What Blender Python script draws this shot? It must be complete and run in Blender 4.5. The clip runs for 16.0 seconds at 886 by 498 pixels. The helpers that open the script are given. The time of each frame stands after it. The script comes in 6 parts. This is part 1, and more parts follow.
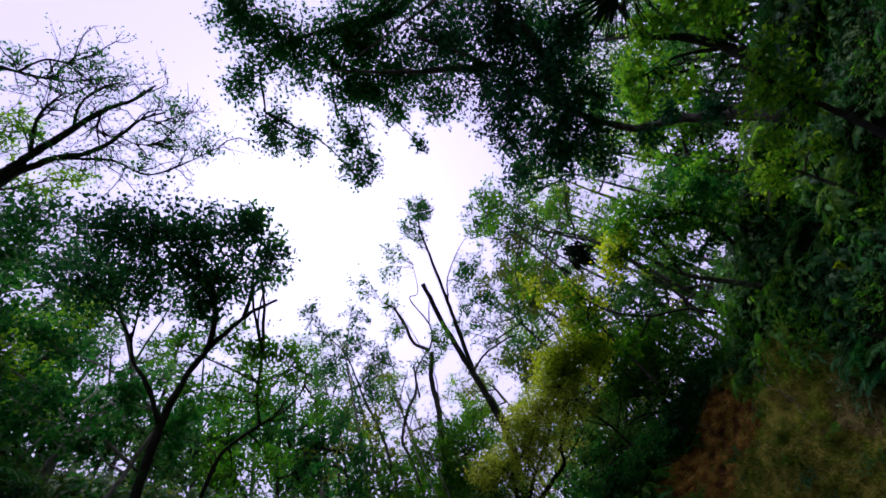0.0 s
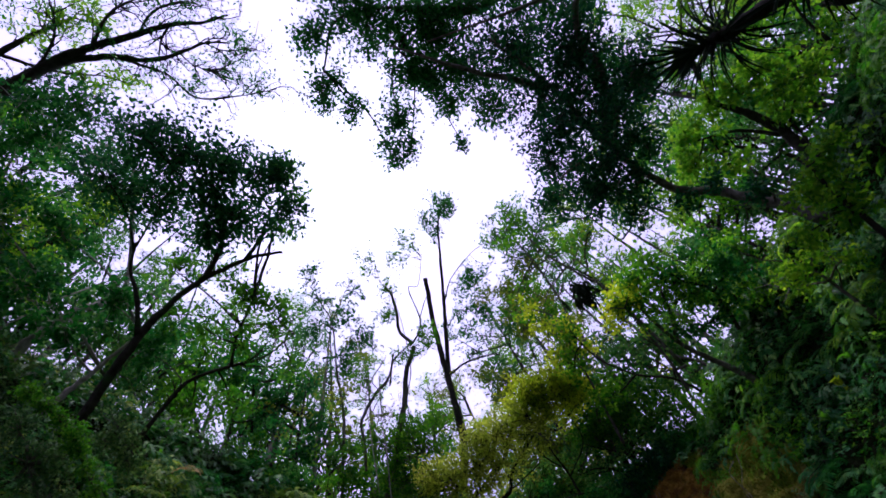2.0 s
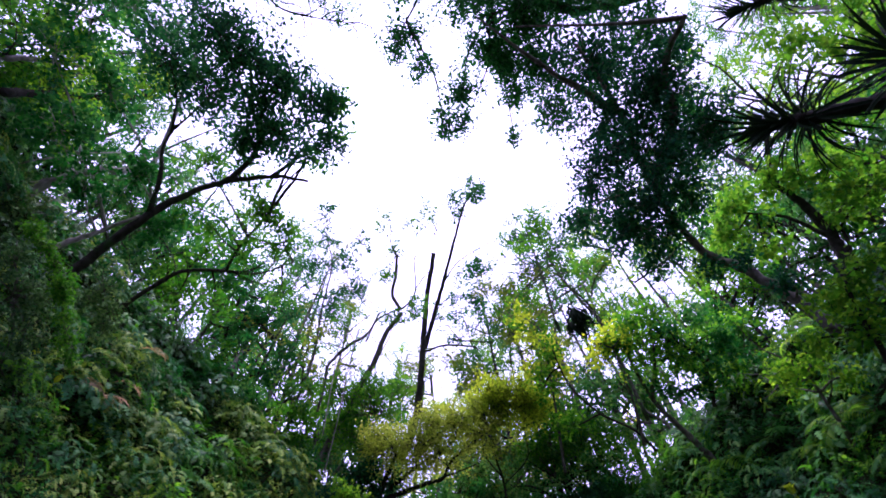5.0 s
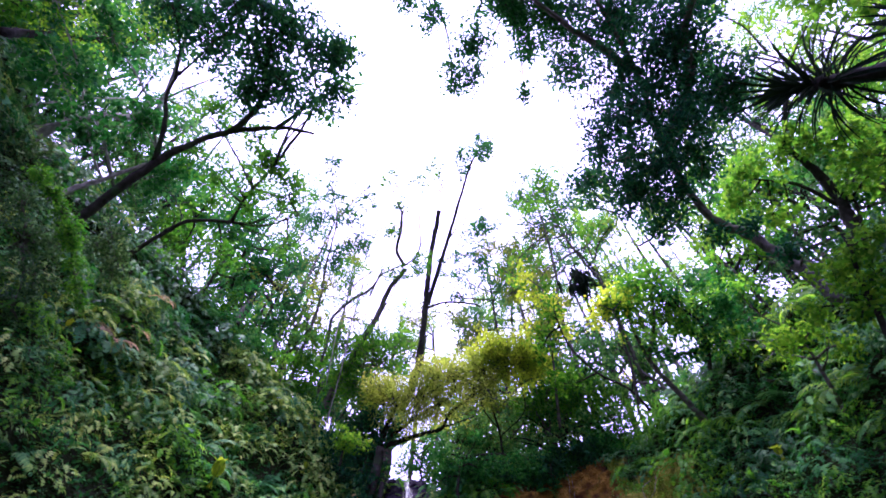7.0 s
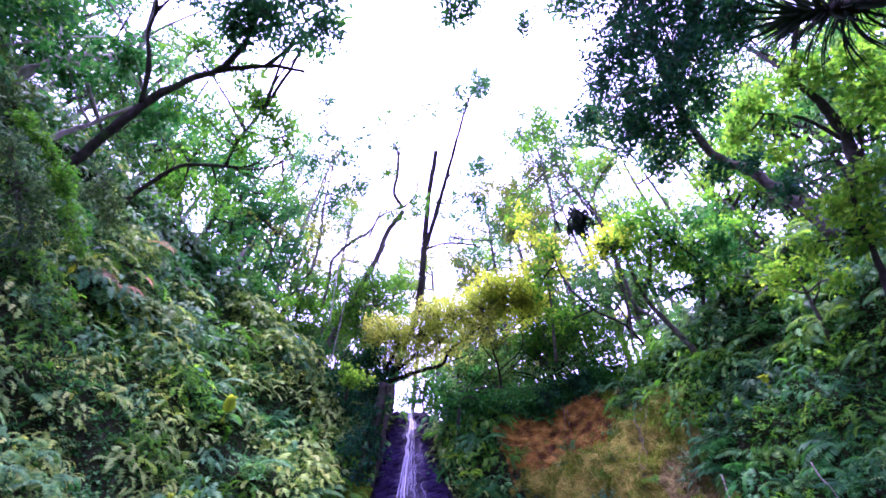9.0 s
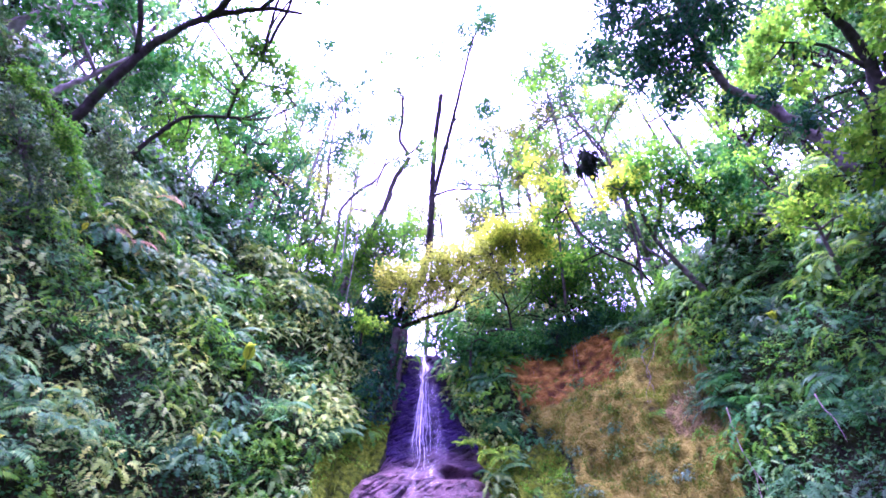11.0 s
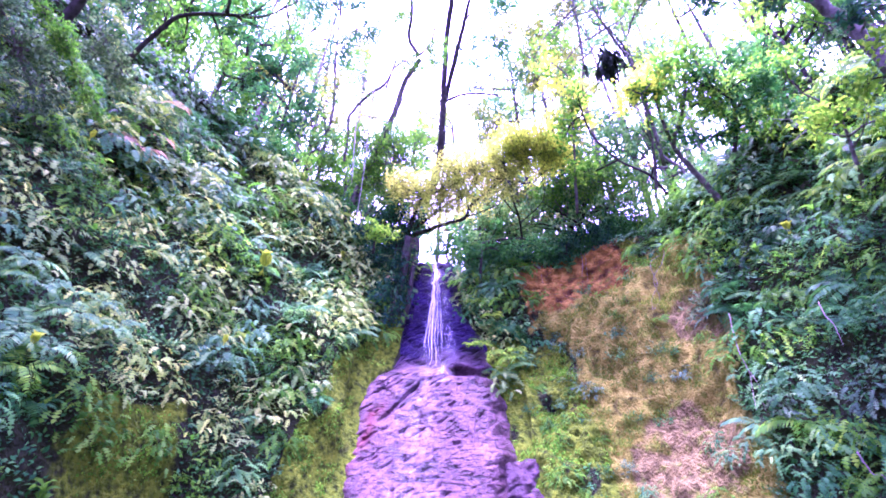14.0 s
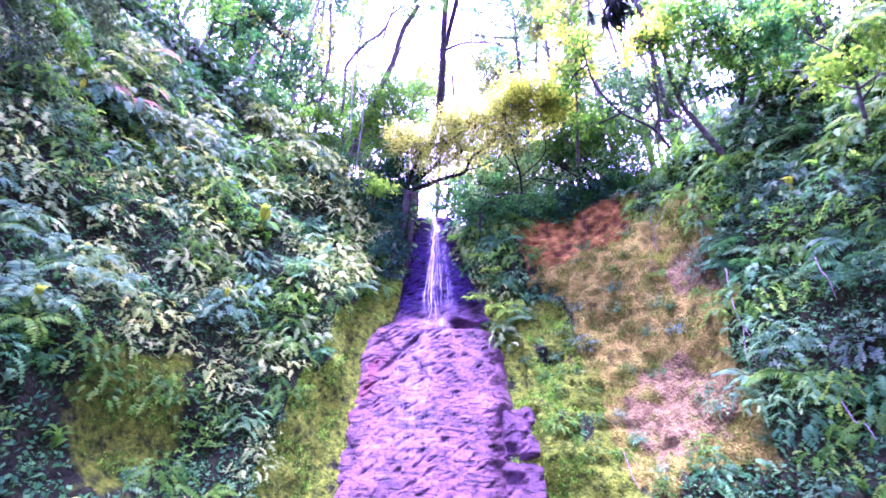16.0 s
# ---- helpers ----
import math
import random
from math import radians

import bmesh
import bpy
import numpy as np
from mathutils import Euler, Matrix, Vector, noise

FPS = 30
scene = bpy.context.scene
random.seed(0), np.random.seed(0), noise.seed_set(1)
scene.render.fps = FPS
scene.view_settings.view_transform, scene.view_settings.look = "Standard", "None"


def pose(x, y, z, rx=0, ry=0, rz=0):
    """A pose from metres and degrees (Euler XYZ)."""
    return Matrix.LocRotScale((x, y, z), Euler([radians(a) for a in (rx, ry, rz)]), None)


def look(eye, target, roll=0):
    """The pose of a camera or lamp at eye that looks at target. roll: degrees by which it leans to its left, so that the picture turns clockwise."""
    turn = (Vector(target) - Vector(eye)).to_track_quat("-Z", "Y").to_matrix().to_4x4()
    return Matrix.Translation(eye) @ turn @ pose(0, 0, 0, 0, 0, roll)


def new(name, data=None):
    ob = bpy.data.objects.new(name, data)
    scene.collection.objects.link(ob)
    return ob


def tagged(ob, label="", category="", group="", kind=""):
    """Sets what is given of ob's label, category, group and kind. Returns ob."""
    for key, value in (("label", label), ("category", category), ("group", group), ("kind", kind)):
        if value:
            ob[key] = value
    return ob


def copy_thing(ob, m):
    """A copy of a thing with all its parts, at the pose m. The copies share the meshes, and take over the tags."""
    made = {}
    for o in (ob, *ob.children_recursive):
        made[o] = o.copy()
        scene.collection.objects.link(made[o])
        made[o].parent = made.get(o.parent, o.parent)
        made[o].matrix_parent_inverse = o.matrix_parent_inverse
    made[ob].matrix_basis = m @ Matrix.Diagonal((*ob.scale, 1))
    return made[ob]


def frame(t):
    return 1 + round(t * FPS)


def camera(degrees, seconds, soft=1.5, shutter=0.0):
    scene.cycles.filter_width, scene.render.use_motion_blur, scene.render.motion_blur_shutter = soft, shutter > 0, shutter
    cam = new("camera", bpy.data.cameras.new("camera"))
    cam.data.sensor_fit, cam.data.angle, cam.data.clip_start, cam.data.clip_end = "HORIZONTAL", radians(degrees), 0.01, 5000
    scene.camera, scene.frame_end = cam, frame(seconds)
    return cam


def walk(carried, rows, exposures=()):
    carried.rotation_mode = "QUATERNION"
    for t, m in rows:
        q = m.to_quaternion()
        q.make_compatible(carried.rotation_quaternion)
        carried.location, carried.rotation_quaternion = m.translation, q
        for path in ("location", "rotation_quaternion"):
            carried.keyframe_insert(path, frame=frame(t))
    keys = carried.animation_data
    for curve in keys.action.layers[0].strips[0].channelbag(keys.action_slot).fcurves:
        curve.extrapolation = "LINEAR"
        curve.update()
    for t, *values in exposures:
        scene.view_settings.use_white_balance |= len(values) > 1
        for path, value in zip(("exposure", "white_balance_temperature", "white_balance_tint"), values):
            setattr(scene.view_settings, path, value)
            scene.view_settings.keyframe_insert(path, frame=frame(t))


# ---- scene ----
EYE = (0.0, 0.0, 1.6)
cam = camera(84.7, 16.0, soft=1.8)
walk(cam, [
    (0.0, pose(0, 0, 1.6, 162.33, 17.64, 30.66)),
    (0.5, pose(0, 0, 1.6, 161.31, 16.22, 27.18)),
    (1.0, pose(0, 0, 1.6, 160.18, 14.4, 22.91)),
    (1.5, pose(0, 0, 1.6, 159.21, 12.73, 18.88)),
    (2.0, pose(0, 0, 1.6, 158.44, 10.79, 15.12)),
    (2.5, pose(0, 0, 1.6, 157.69, 8.78, 10.89)),
    (3.0, pose(0, 0, 1.6, 157.1, 7.0, 7.06)),
    (3.5, pose(0, 0, 1.6, 156.34, 5.15, 3.35)),
    (4.0, pose(0, 0, 1.6, 155.56, 3.59, 0.71)),
    (6.5, pose(0, 0, 1.6, 150.9, 0.14, -3.11)),
    (7.0, pose(0, 0, 1.6, 149.19, 0.09, -3.3)),
    (7.5, pose(0, 0, 1.6, 147.58, 0.11, -3.33)),
    (8.0, pose(0, 0, 1.6, 145.69, 0.19, -3.32)),
    (8.5, pose(0, 0, 1.6, 144.12, 0.52, -2.95)),
    (9.0, pose(0, 0, 1.6, 142.29, 0.78, -2.65)),
    (11.5, pose(0, 0, 1.6, 134.22, 0.81, -0.53)),
    (12.0, pose(0, 0, 1.6, 132.02, 0.13, -0.39)),
    (12.5, pose(0, 0, 1.6, 129.69, -0.08, -0.16)),
    (13.0, pose(0, 0, 1.6, 128.28, -0.14, -0.08)),
    (13.5, pose(0, 0, 1.6, 126.66, -0.13, 0.04)),
    (14.0, pose(0, 0, 1.6, 125.34, 0.09, 0.14)),
    (14.5, pose(0, 0, 1.6, 124.03, 0.09, 0.17)),
    (15.0, pose(0, 0, 1.6, 122.73, -0.04, 0.06)),
    (15.5, pose(0, 0, 1.6, 121.36, -0.04, 0.0)),
    (16.0, pose(0, 0, 1.6, 120.0, -0.0, -0.0)),
], exposures=[
    (0.0, -0.95, 5500, 16), (2.0, -0.70, 5420, 18), (4.0, -0.10, 5250, 26), (7.0, 0.80, 5050, 46),
    (9.0, 1.56, 4900, 68), (12.5, 2.49, 4820, 98), (16.0, 2.80, 4780, 107)])

# ---- sky and sun: a bright overcast day ----
world = bpy.data.worlds.new("overcast_sky")
scene.world = world
world.use_nodes = True
wn, wl = world.node_tree.nodes, world.node_tree.links
wn.clear()
sky = wn.new("ShaderNodeTexSky")
sky.sky_type, sky.sun_disc = "NISHITA", False
sky.sun_elevation, sky.sun_rotation = radians(75), radians(341)
sky.air_density, sky.dust_density, sky.ozone_density = 1.0, 4.0, 1.0
pale = wn.new("ShaderNodeHueSaturation")
pale.inputs["Saturation"].default_value = 0.15
veil = wn.new("ShaderNodeMix")
veil.data_type = "RGBA"
veil.inputs["Factor"].default_value = 0.8
veil.inputs["B"].default_value = (12.3, 10.2, 15.0, 1)
back = wn.new("ShaderNodeBackground")
back.inputs["Strength"].default_value = 0.17
wout = wn.new("ShaderNodeOutputWorld")
wl.new(sky.outputs["Color"], pale.inputs["Color"])
wl.new(pale.outputs["Color"], veil.inputs["A"])
wl.new(veil.outputs["Result"], back.inputs["Color"])
wl.new(back.outputs["Background"], wout.inputs["Surface"])
lamp = bpy.data.lights.new("sun", "SUN")
lamp.energy, lamp.angle, lamp.color = 4.2, radians(14), (1.0, 0.90, 0.70)
sun = new("sun", lamp)
sun.matrix_world = look((-1.8, 2.2, 25), (0.0, 7.5, 3))


# ---- materials ----
def material(name, rough=0.8):
    m = bpy.data.materials.new(name)
    m.use_nodes = True
    m.node_tree.nodes["Principled BSDF"].inputs["Roughness"].default_value = rough
    return m, m.node_tree.nodes, m.node_tree.links, m.node_tree.nodes["Principled BSDF"]


def ramp(nodes, *stops):
    r = nodes.new("ShaderNodeValToRGB")
    while len(r.color_ramp.elements) < len(stops):
        r.color_ramp.elements.new(0.5)
    for e, (at, c) in zip(r.color_ramp.elements, stops):
        e.position, e.color = at, (*c, 1)
    return r


def grain(nodes, links, scale, detail=6, kind="Object"):
    co = nodes.new("ShaderNodeTexCoord")
    n = nodes.new("ShaderNodeTexNoise")
    n.inputs["Scale"].default_value, n.inputs["Detail"].default_value = scale, detail
    links.new(co.outputs[kind], n.inputs["Vector"])
    return n


def mix(nodes, links, a, b, fac, blend="MIX"):
    m = nodes.new("ShaderNodeMix")
    m.data_type, m.blend_type = "RGBA", blend
    for key, v in (("A", a), ("B", b), ("Factor", fac)):
        if isinstance(v, (int, float)):
            m.inputs[key].default_value = v
        elif isinstance(v, tuple):
            m.inputs[key].default_value = (*v, 1)
        else:
            links.new(v, m.inputs[key])
    return m.outputs["Result"]


def bump(nodes, links, height, strength, distance, bsdf):
    b = nodes.new("ShaderNodeBump")
    b.inputs["Strength"].default_value, b.inputs["Distance"].default_value = strength, distance
    links.new(height, b.inputs["Height"])
    links.new(b.outputs["Normal"], bsdf.inputs["Normal"])


def leaf_material(name, dark, mid, light, through_leaf=0.35, rough=0.42):
    """Leaf blades: each one its own tone, plant by plant another shade, with light coming through."""
    m, nodes, links, bsdf = material(name, rough + 0.04)
    bsdf.inputs["Specular IOR Level"].default_value = 0.14
    geo = nodes.new("ShaderNodeNewGeometry")
    tone = ramp(nodes, (0.0, dark), (0.55, mid), (1.0, light))
    links.new(geo.outputs["Random Per Island"], tone.inputs["Fac"])
    info = nodes.new("ShaderNodeObjectInfo")
    shade = ramp(nodes, (0.0, (0.62, 0.7, 0.75)), (0.5, (1, 1, 1)), (1.0, (1.35, 1.25, 0.9)))
    links.new(info.outputs["Random"], shade.inputs["Fac"])
    c = mix(nodes, links, tone.outputs["Color"], shade.outputs["Color"], 1.0, "MULTIPLY")
    big = grain(nodes, links, 1.3, 3)
    patch = ramp(nodes, (0.3, (0.65, 0.72, 0.7)), (0.7, (1.3, 1.2, 1.0)))
    links.new(big.outputs["Fac"], patch.inputs["Fac"])
    c = mix(nodes, links, c, patch.outputs["Color"], 1.0, "MULTIPLY")
    links.new(c, bsdf.inputs["Base Color"])
    fine = grain(nodes, links, 60, 2)
    bump(nodes, links, fine.outputs["Fac"], 0.3, 0.01, bsdf)
    glow = nodes.new("ShaderNodeBsdfTranslucent")
    warm = mix(nodes, links, c, (1.25, 1.36, 0.62), 1.0, "MULTIPLY")
    links.new(warm, glow.inputs["Color"])
    both = nodes.new("ShaderNodeMixShader")
    both.inputs["Fac"].default_value = through_leaf
    links.new(bsdf.outputs["BSDF"], both.inputs[1])
    links.new(glow.outputs["BSDF"], both.inputs[2])
    links.new(both.outputs["Shader"], nodes["Material Output"].inputs["Surface"])
    return m


def bark_material(name, dark, light, moss, moss_amount):
    m, nodes, links, bsdf = material(name, 0.9)
    bsdf.inputs["Specular IOR Level"].default_value = 0.1
    n = grain(nodes, links, 9, 8)
    tone = ramp(nodes, (0.3, dark), (0.7, light))
    links.new(n.outputs["Fac"], tone.inputs["Fac"])
    big = grain(nodes, links, 1.6, 5)
    where = ramp(nodes, (0.62 - moss_amount, (0, 0, 0)), (0.72 - moss_amount, (1, 1, 1)))
    links.new(big.outputs["Fac"], where.inputs["Fac"])
    c = mix(nodes, links, tone.outputs["Color"], moss, where.outputs["Color"])
    links.new(c, bsdf.inputs["Base Color"])
    bump(nodes, links, n.outputs["Fac"], 0.9, 0.04, bsdf)
    return m


LEAF_DARK = leaf_material("dark_leaf", (0.012, 0.095, 0.03), (0.03, 0.175, 0.045), (0.085, 0.27, 0.075), 0.46, 0.42)
LEAF_DEEP = leaf_material("deep_canopy_leaf", (0.008, 0.055, 0.04), (0.017, 0.10, 0.06), (0.04, 0.17, 0.07), 0.42, 0.5)
LEAF_GREEN = leaf_material("fresh_leaf", (0.032, 0.15, 0.010), (0.085, 0.27, 0.016), (0.20, 0.40, 0.035), 0.62)
LEAF_BRIGHT = leaf_material("sunny_leaf", (0.07, 0.21, 0.010), (0.15, 0.34, 0.018), (0.31, 0.47, 0.035), 0.68)
LEAF_BLUE = leaf_material("bluish_leaf", (0.03, 0.14, 0.05), (0.08, 0.24, 0.075), (0.19, 0.36, 0.11), 0.38, 0.5)
LEAF_PALE = leaf_material("pale_leaf", (0.105, 0.225, 0.045), (0.23, 0.37, 0.078), (0.40, 0.49, 0.135), 0.42, 0.5)
LEAF_YELLOW = leaf_material("yellow_leaf", (0.33, 0.43, 0.012), (0.53, 0.60, 0.02), (0.70, 0.70, 0.05), 0.82)
LEAF_STRAW = leaf_material("straw_leaf", (0.27, 0.34, 0.04), (0.41, 0.46, 0.075), (0.54, 0.56, 0.14), 0.8)
LEAF_LIME = leaf_material("lime_leaf", (0.22, 0.34, 0.008), (0.36, 0.47, 0.010), (0.48, 0.56, 0.02), 0.4)
LEAF_OLIVE = leaf_material("olive_leaf", (0.08, 0.14, 0.014), (0.18, 0.245, 0.03), (0.32, 0.365, 0.07), 0.5)
LEAF_DRY = leaf_material("dry_leaf", (0.30, 0.18, 0.08), (0.47, 0.31, 0.17), (0.62, 0.46, 0.28), 0.3, 0.7)
# near-black with little gloss: the palms' backlit silhouette put into the colour
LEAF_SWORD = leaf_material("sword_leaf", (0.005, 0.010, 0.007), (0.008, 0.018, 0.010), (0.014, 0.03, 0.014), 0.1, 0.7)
LEAF_GREY = leaf_material("grey_leaf", (0.03, 0.09, 0.045), (0.085, 0.18, 0.08), (0.20, 0.34, 0.16), 0.3, 0.5)
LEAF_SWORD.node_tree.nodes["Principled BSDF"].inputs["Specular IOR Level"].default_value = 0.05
BARK_DARK = bark_material("dark_bark", (0.016, 0.015, 0.012), (0.046, 0.043, 0.034), (0.03, 0.06, 0.02), 0.02)
BARK_GREY = bark_material("grey_bark", (0.045, 0.043, 0.034), (0.14, 0.135, 0.108), (0.05, 0.08, 0.03), 0.06)
BARK_PALE = bark_material("pale_bark", (0.16, 0.15, 0.13), (0.38, 0.36, 0.31), (0.09, 0.11, 0.06), 0.03)
BARK_MOSS = bark_material("mossy_bark", (0.03, 0.028, 0.02), (0.09, 0.075, 0.055), (0.06, 0.12, 0.02), 0.18)
ROOT = bark_material("root_bark", (0.12, 0.095, 0.08), (0.27, 0.22, 0.19), (0.1, 0.1, 0.05), 0.0)


def ground_material():
    m, nodes, links, bsdf = material("forest_soil", 0.92)
    bsdf.inputs["Specular IOR Level"].default_value = 0.12
    n = grain(nodes, links, 4.5, 14)
    fine = grain(nodes, links, 24, 12)
    soft = grain(nodes, links, 10, 12)
    litter = ramp(nodes, (0.3, (0.010, 0.013, 0.005)), (0.55, (0.024, 0.032, 0.010)), (0.8, (0.05, 0.07, 0.016)))
    links.new(n.outputs["Fac"], litter.inputs["Fac"])
    clay = ramp(nodes, (0.34, (0.06, 0.024, 0.007)), (0.5, (0.17, 0.088, 0.011)), (0.72, (0.37, 0.21, 0.032)))
    links.new(n.outputs["Fac"], clay.inputs["Fac"])
    ochre = ramp(nodes, (0.3, (0.05, 0.05, 0.008)), (0.46, (0.185, 0.182, 0.018)), (0.72, (0.34, 0.31, 0.044)))
    links.new(n.outputs["Fac"], ochre.inputs["Fac"])
    moss = ramp(nodes, (0.32, (0.02, 0.035, 0.002)), (0.46, (0.075, 0.13, 0.003)), (0.7, (0.165, 0.235, 0.005)))
    links.new(soft.outputs["Fac"], moss.inputs["Fac"])
    cover = nodes.new("ShaderNodeAttribute")
    cover.attribute_name = "cover"
    part3 = nodes.new("ShaderNodeSeparateColor")
    links.new(cover.outputs["Color"], part3.inputs["Color"])
    c = litter.outputs["Color"]
    pink = ramp(nodes, (0.33, (0.10, 0.08, 0.026)), (0.5, (0.175, 0.14, 0.04)), (0.7, (0.26, 0.20, 0.066)))
    links.new(soft.outputs["Fac"], pink.inputs["Fac"])
    for source, layer in ((part3.outputs["Green"], ochre), (cover.outputs["Alpha"], pink), (part3.outputs["Red"], clay), (part3.outputs["Blue"], moss)):
        add = nodes.new("ShaderNodeMath")
        add.operation = "ADD"
        links.new(source, add.inputs[0])
        links.new(n.outputs["Fac"], add.inputs[1])
        edge = ramp(nodes, (0.80, (0, 0, 0)), (1.0, (1, 1, 1)))
        links.new(add.outputs["Value"], edge.inputs["Fac"])
        c = mix(nodes, links, c, layer.outputs["Color"], edge.outputs["Color"])
    blot = grain(nodes, links, 6.5, 8)
    spread = ramp(nodes, (0.54, (0, 0, 0)), (0.64, (0.6, 0.6, 0.6)))
    links.new(blot.outputs["Fac"], spread.inputs["Fac"])
    bare_soil = nodes.new("ShaderNodeMath")
    bare_soil.operation = "MULTIPLY"
    links.new(part3.outputs["Green"], bare_soil.inputs[0])
    links.new(spread.outputs["Color"], bare_soil.inputs[1])
    c = mix(nodes, links, c, moss.outputs["Color"], bare_soil.outputs["Value"])
    pits = ramp(nodes, (0.30, (0.55, 0.53, 0.53)), (0.44, (1, 1, 1)))
    links.new(fine.outputs["Fac"], pits.inputs["Fac"])
    c = mix(nodes, links, c, pits.outputs["Color"], 1.0, "MULTIPLY")
    links.new(c, bsdf.inputs["Base Color"])
    both = nodes.new("ShaderNodeMath")
    both.operation = "ADD"
    links.new(n.outputs["Fac"], both.inputs[0])
    links.new(fine.outputs["Fac"], both.inputs[1])
    bump(nodes, links, both.outputs["Value"], 1.0, 0.12, bsdf)
    return m


def rock_material():
    m, nodes, links, bsdf = material("wet_purple_rock", 0.5)
    bsdf.inputs["Specular IOR Level"].default_value = 0.3
    n = grain(nodes, links, 1.8, 10)
    tone = ramp(nodes, (0.28, (0.03, 0.013, 0.019)), (0.42, (0.073, 0.038, 0.044)), (0.58, (0.112, 0.062, 0.068)), (0.75, (0.172, 0.108, 0.108)))
    links.new(n.outputs["Fac"], tone.inputs["Fac"])
    fine = grain(nodes, links, 17, 10)
    fine.inputs["Roughness"].default_value = 0.68
    # pits: low spots of the fine grain are darkened in the colour too
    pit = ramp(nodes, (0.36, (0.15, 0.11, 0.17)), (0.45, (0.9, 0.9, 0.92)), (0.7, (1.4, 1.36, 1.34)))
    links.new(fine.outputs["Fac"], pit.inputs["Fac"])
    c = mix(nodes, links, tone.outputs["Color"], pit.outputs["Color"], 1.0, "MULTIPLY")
    # long slanting cracks
    co = nodes.new("ShaderNodeTexCoord")
    lay = nodes.new("ShaderNodeMapping")
    lay.inputs["Scale"].default_value = (0.9, 0.9, 2.6)
    lay.inputs["Rotation"].default_value = (0, radians(24), 0)
    links.new(co.outputs["Object"], lay.inputs["Vector"])
    wob = nodes.new("ShaderNodeTexNoise")
    wob.inputs["Scale"].default_value, wob.inputs["Detail"].default_value = 2.4, 6
    links.new(lay.outputs["Vector"], wob.inputs["Vector"])
    bend = mix(nodes, links, lay.outputs["Vector"], wob.outputs["Color"], 0.35)
    cell = nodes.new("ShaderNodeTexVoronoi")
    cell.feature = "DISTANCE_TO_EDGE"
    cell.inputs["Scale"].default_value = 3.4
    links.new(bend, cell.inputs["Vector"])
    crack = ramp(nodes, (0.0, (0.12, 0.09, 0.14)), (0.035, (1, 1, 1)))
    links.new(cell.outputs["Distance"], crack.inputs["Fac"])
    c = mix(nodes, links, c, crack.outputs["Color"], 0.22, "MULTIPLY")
    # short slanting clefts, gathered in clusters, with their dark shade put into the colour
    dash = nodes.new("ShaderNodeTexNoise")
    dash.inputs["Scale"].default_value, dash.inputs["Detail"].default_value = 1.0, 5
    slant = nodes.new("ShaderNodeMapping")
    slant.inputs["Scale"].default_value = (4.0, 4.0, 17.0)
    slant.inputs["Rotation"].default_value = (0, radians(33), 0)
    links.new(co.outputs["Object"], slant.inputs["Vector"])
    links.new(slant.outputs["Vector"], dash.inputs["Vector"])
    cleft_shade = ramp(nodes, (0.38, (0.12, 0.08, 0.14)), (0.46, (1, 1, 1)))
    links.new(dash.outputs["Fac"], cleft_shade.inputs["Fac"])
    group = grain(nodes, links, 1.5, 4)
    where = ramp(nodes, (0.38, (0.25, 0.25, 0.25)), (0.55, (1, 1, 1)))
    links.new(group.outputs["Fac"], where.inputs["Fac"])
    c = mix(nodes, links, c, mix(nodes, links, c, cleft_shade.outputs["Color"], 1.0, "MULTIPLY"), where.outputs["Color"])
    # a rusty streak, then wetness and shade of the chute painted above the ledge
    rust = nodes.new("ShaderNodeAttribute")
    rust.attribute_name = "rust"
    c = mix(nodes, links, c, mix(nodes, links, (0.085, 0.011, 0.013), pit.outputs["Color"], 0.8, "MULTIPLY"), rust.outputs["Fac"])
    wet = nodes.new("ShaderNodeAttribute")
    wet.attribute_name = "soaked_shade"
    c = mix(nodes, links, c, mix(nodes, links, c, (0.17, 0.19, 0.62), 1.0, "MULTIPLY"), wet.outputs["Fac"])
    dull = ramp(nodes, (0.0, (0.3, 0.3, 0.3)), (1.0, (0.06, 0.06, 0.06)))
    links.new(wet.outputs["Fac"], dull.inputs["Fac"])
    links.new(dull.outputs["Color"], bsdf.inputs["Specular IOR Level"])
    links.new(c, bsdf.inputs["Base Color"])
    h = nodes.new("ShaderNodeMath")
    h.operation = "ADD"
    links.new(fine.outputs["Fac"], h.inputs[0])
    links.new(cleft_shade.outputs["Color"], h.inputs[1])
    bump(nodes, links, h.outputs["Value"], 0.8, 0.05, bsdf)
    return m


def water_material():
    m, nodes, links, bsdf = material("falling_water", 0.18)
    n = grain(nodes, links, 30, 3)
    tone = ramp(nodes, (0.3, (0.6, 0.58, 0.75)), (0.7, (0.95, 0.93, 1.0)))
    links.new(n.outputs["Fac"], tone.inputs["Fac"])
    links.new(tone.outputs["Color"], bsdf.inputs["Base Color"])
    bsdf.inputs["Transmission Weight"].default_value = 0.35
    return m


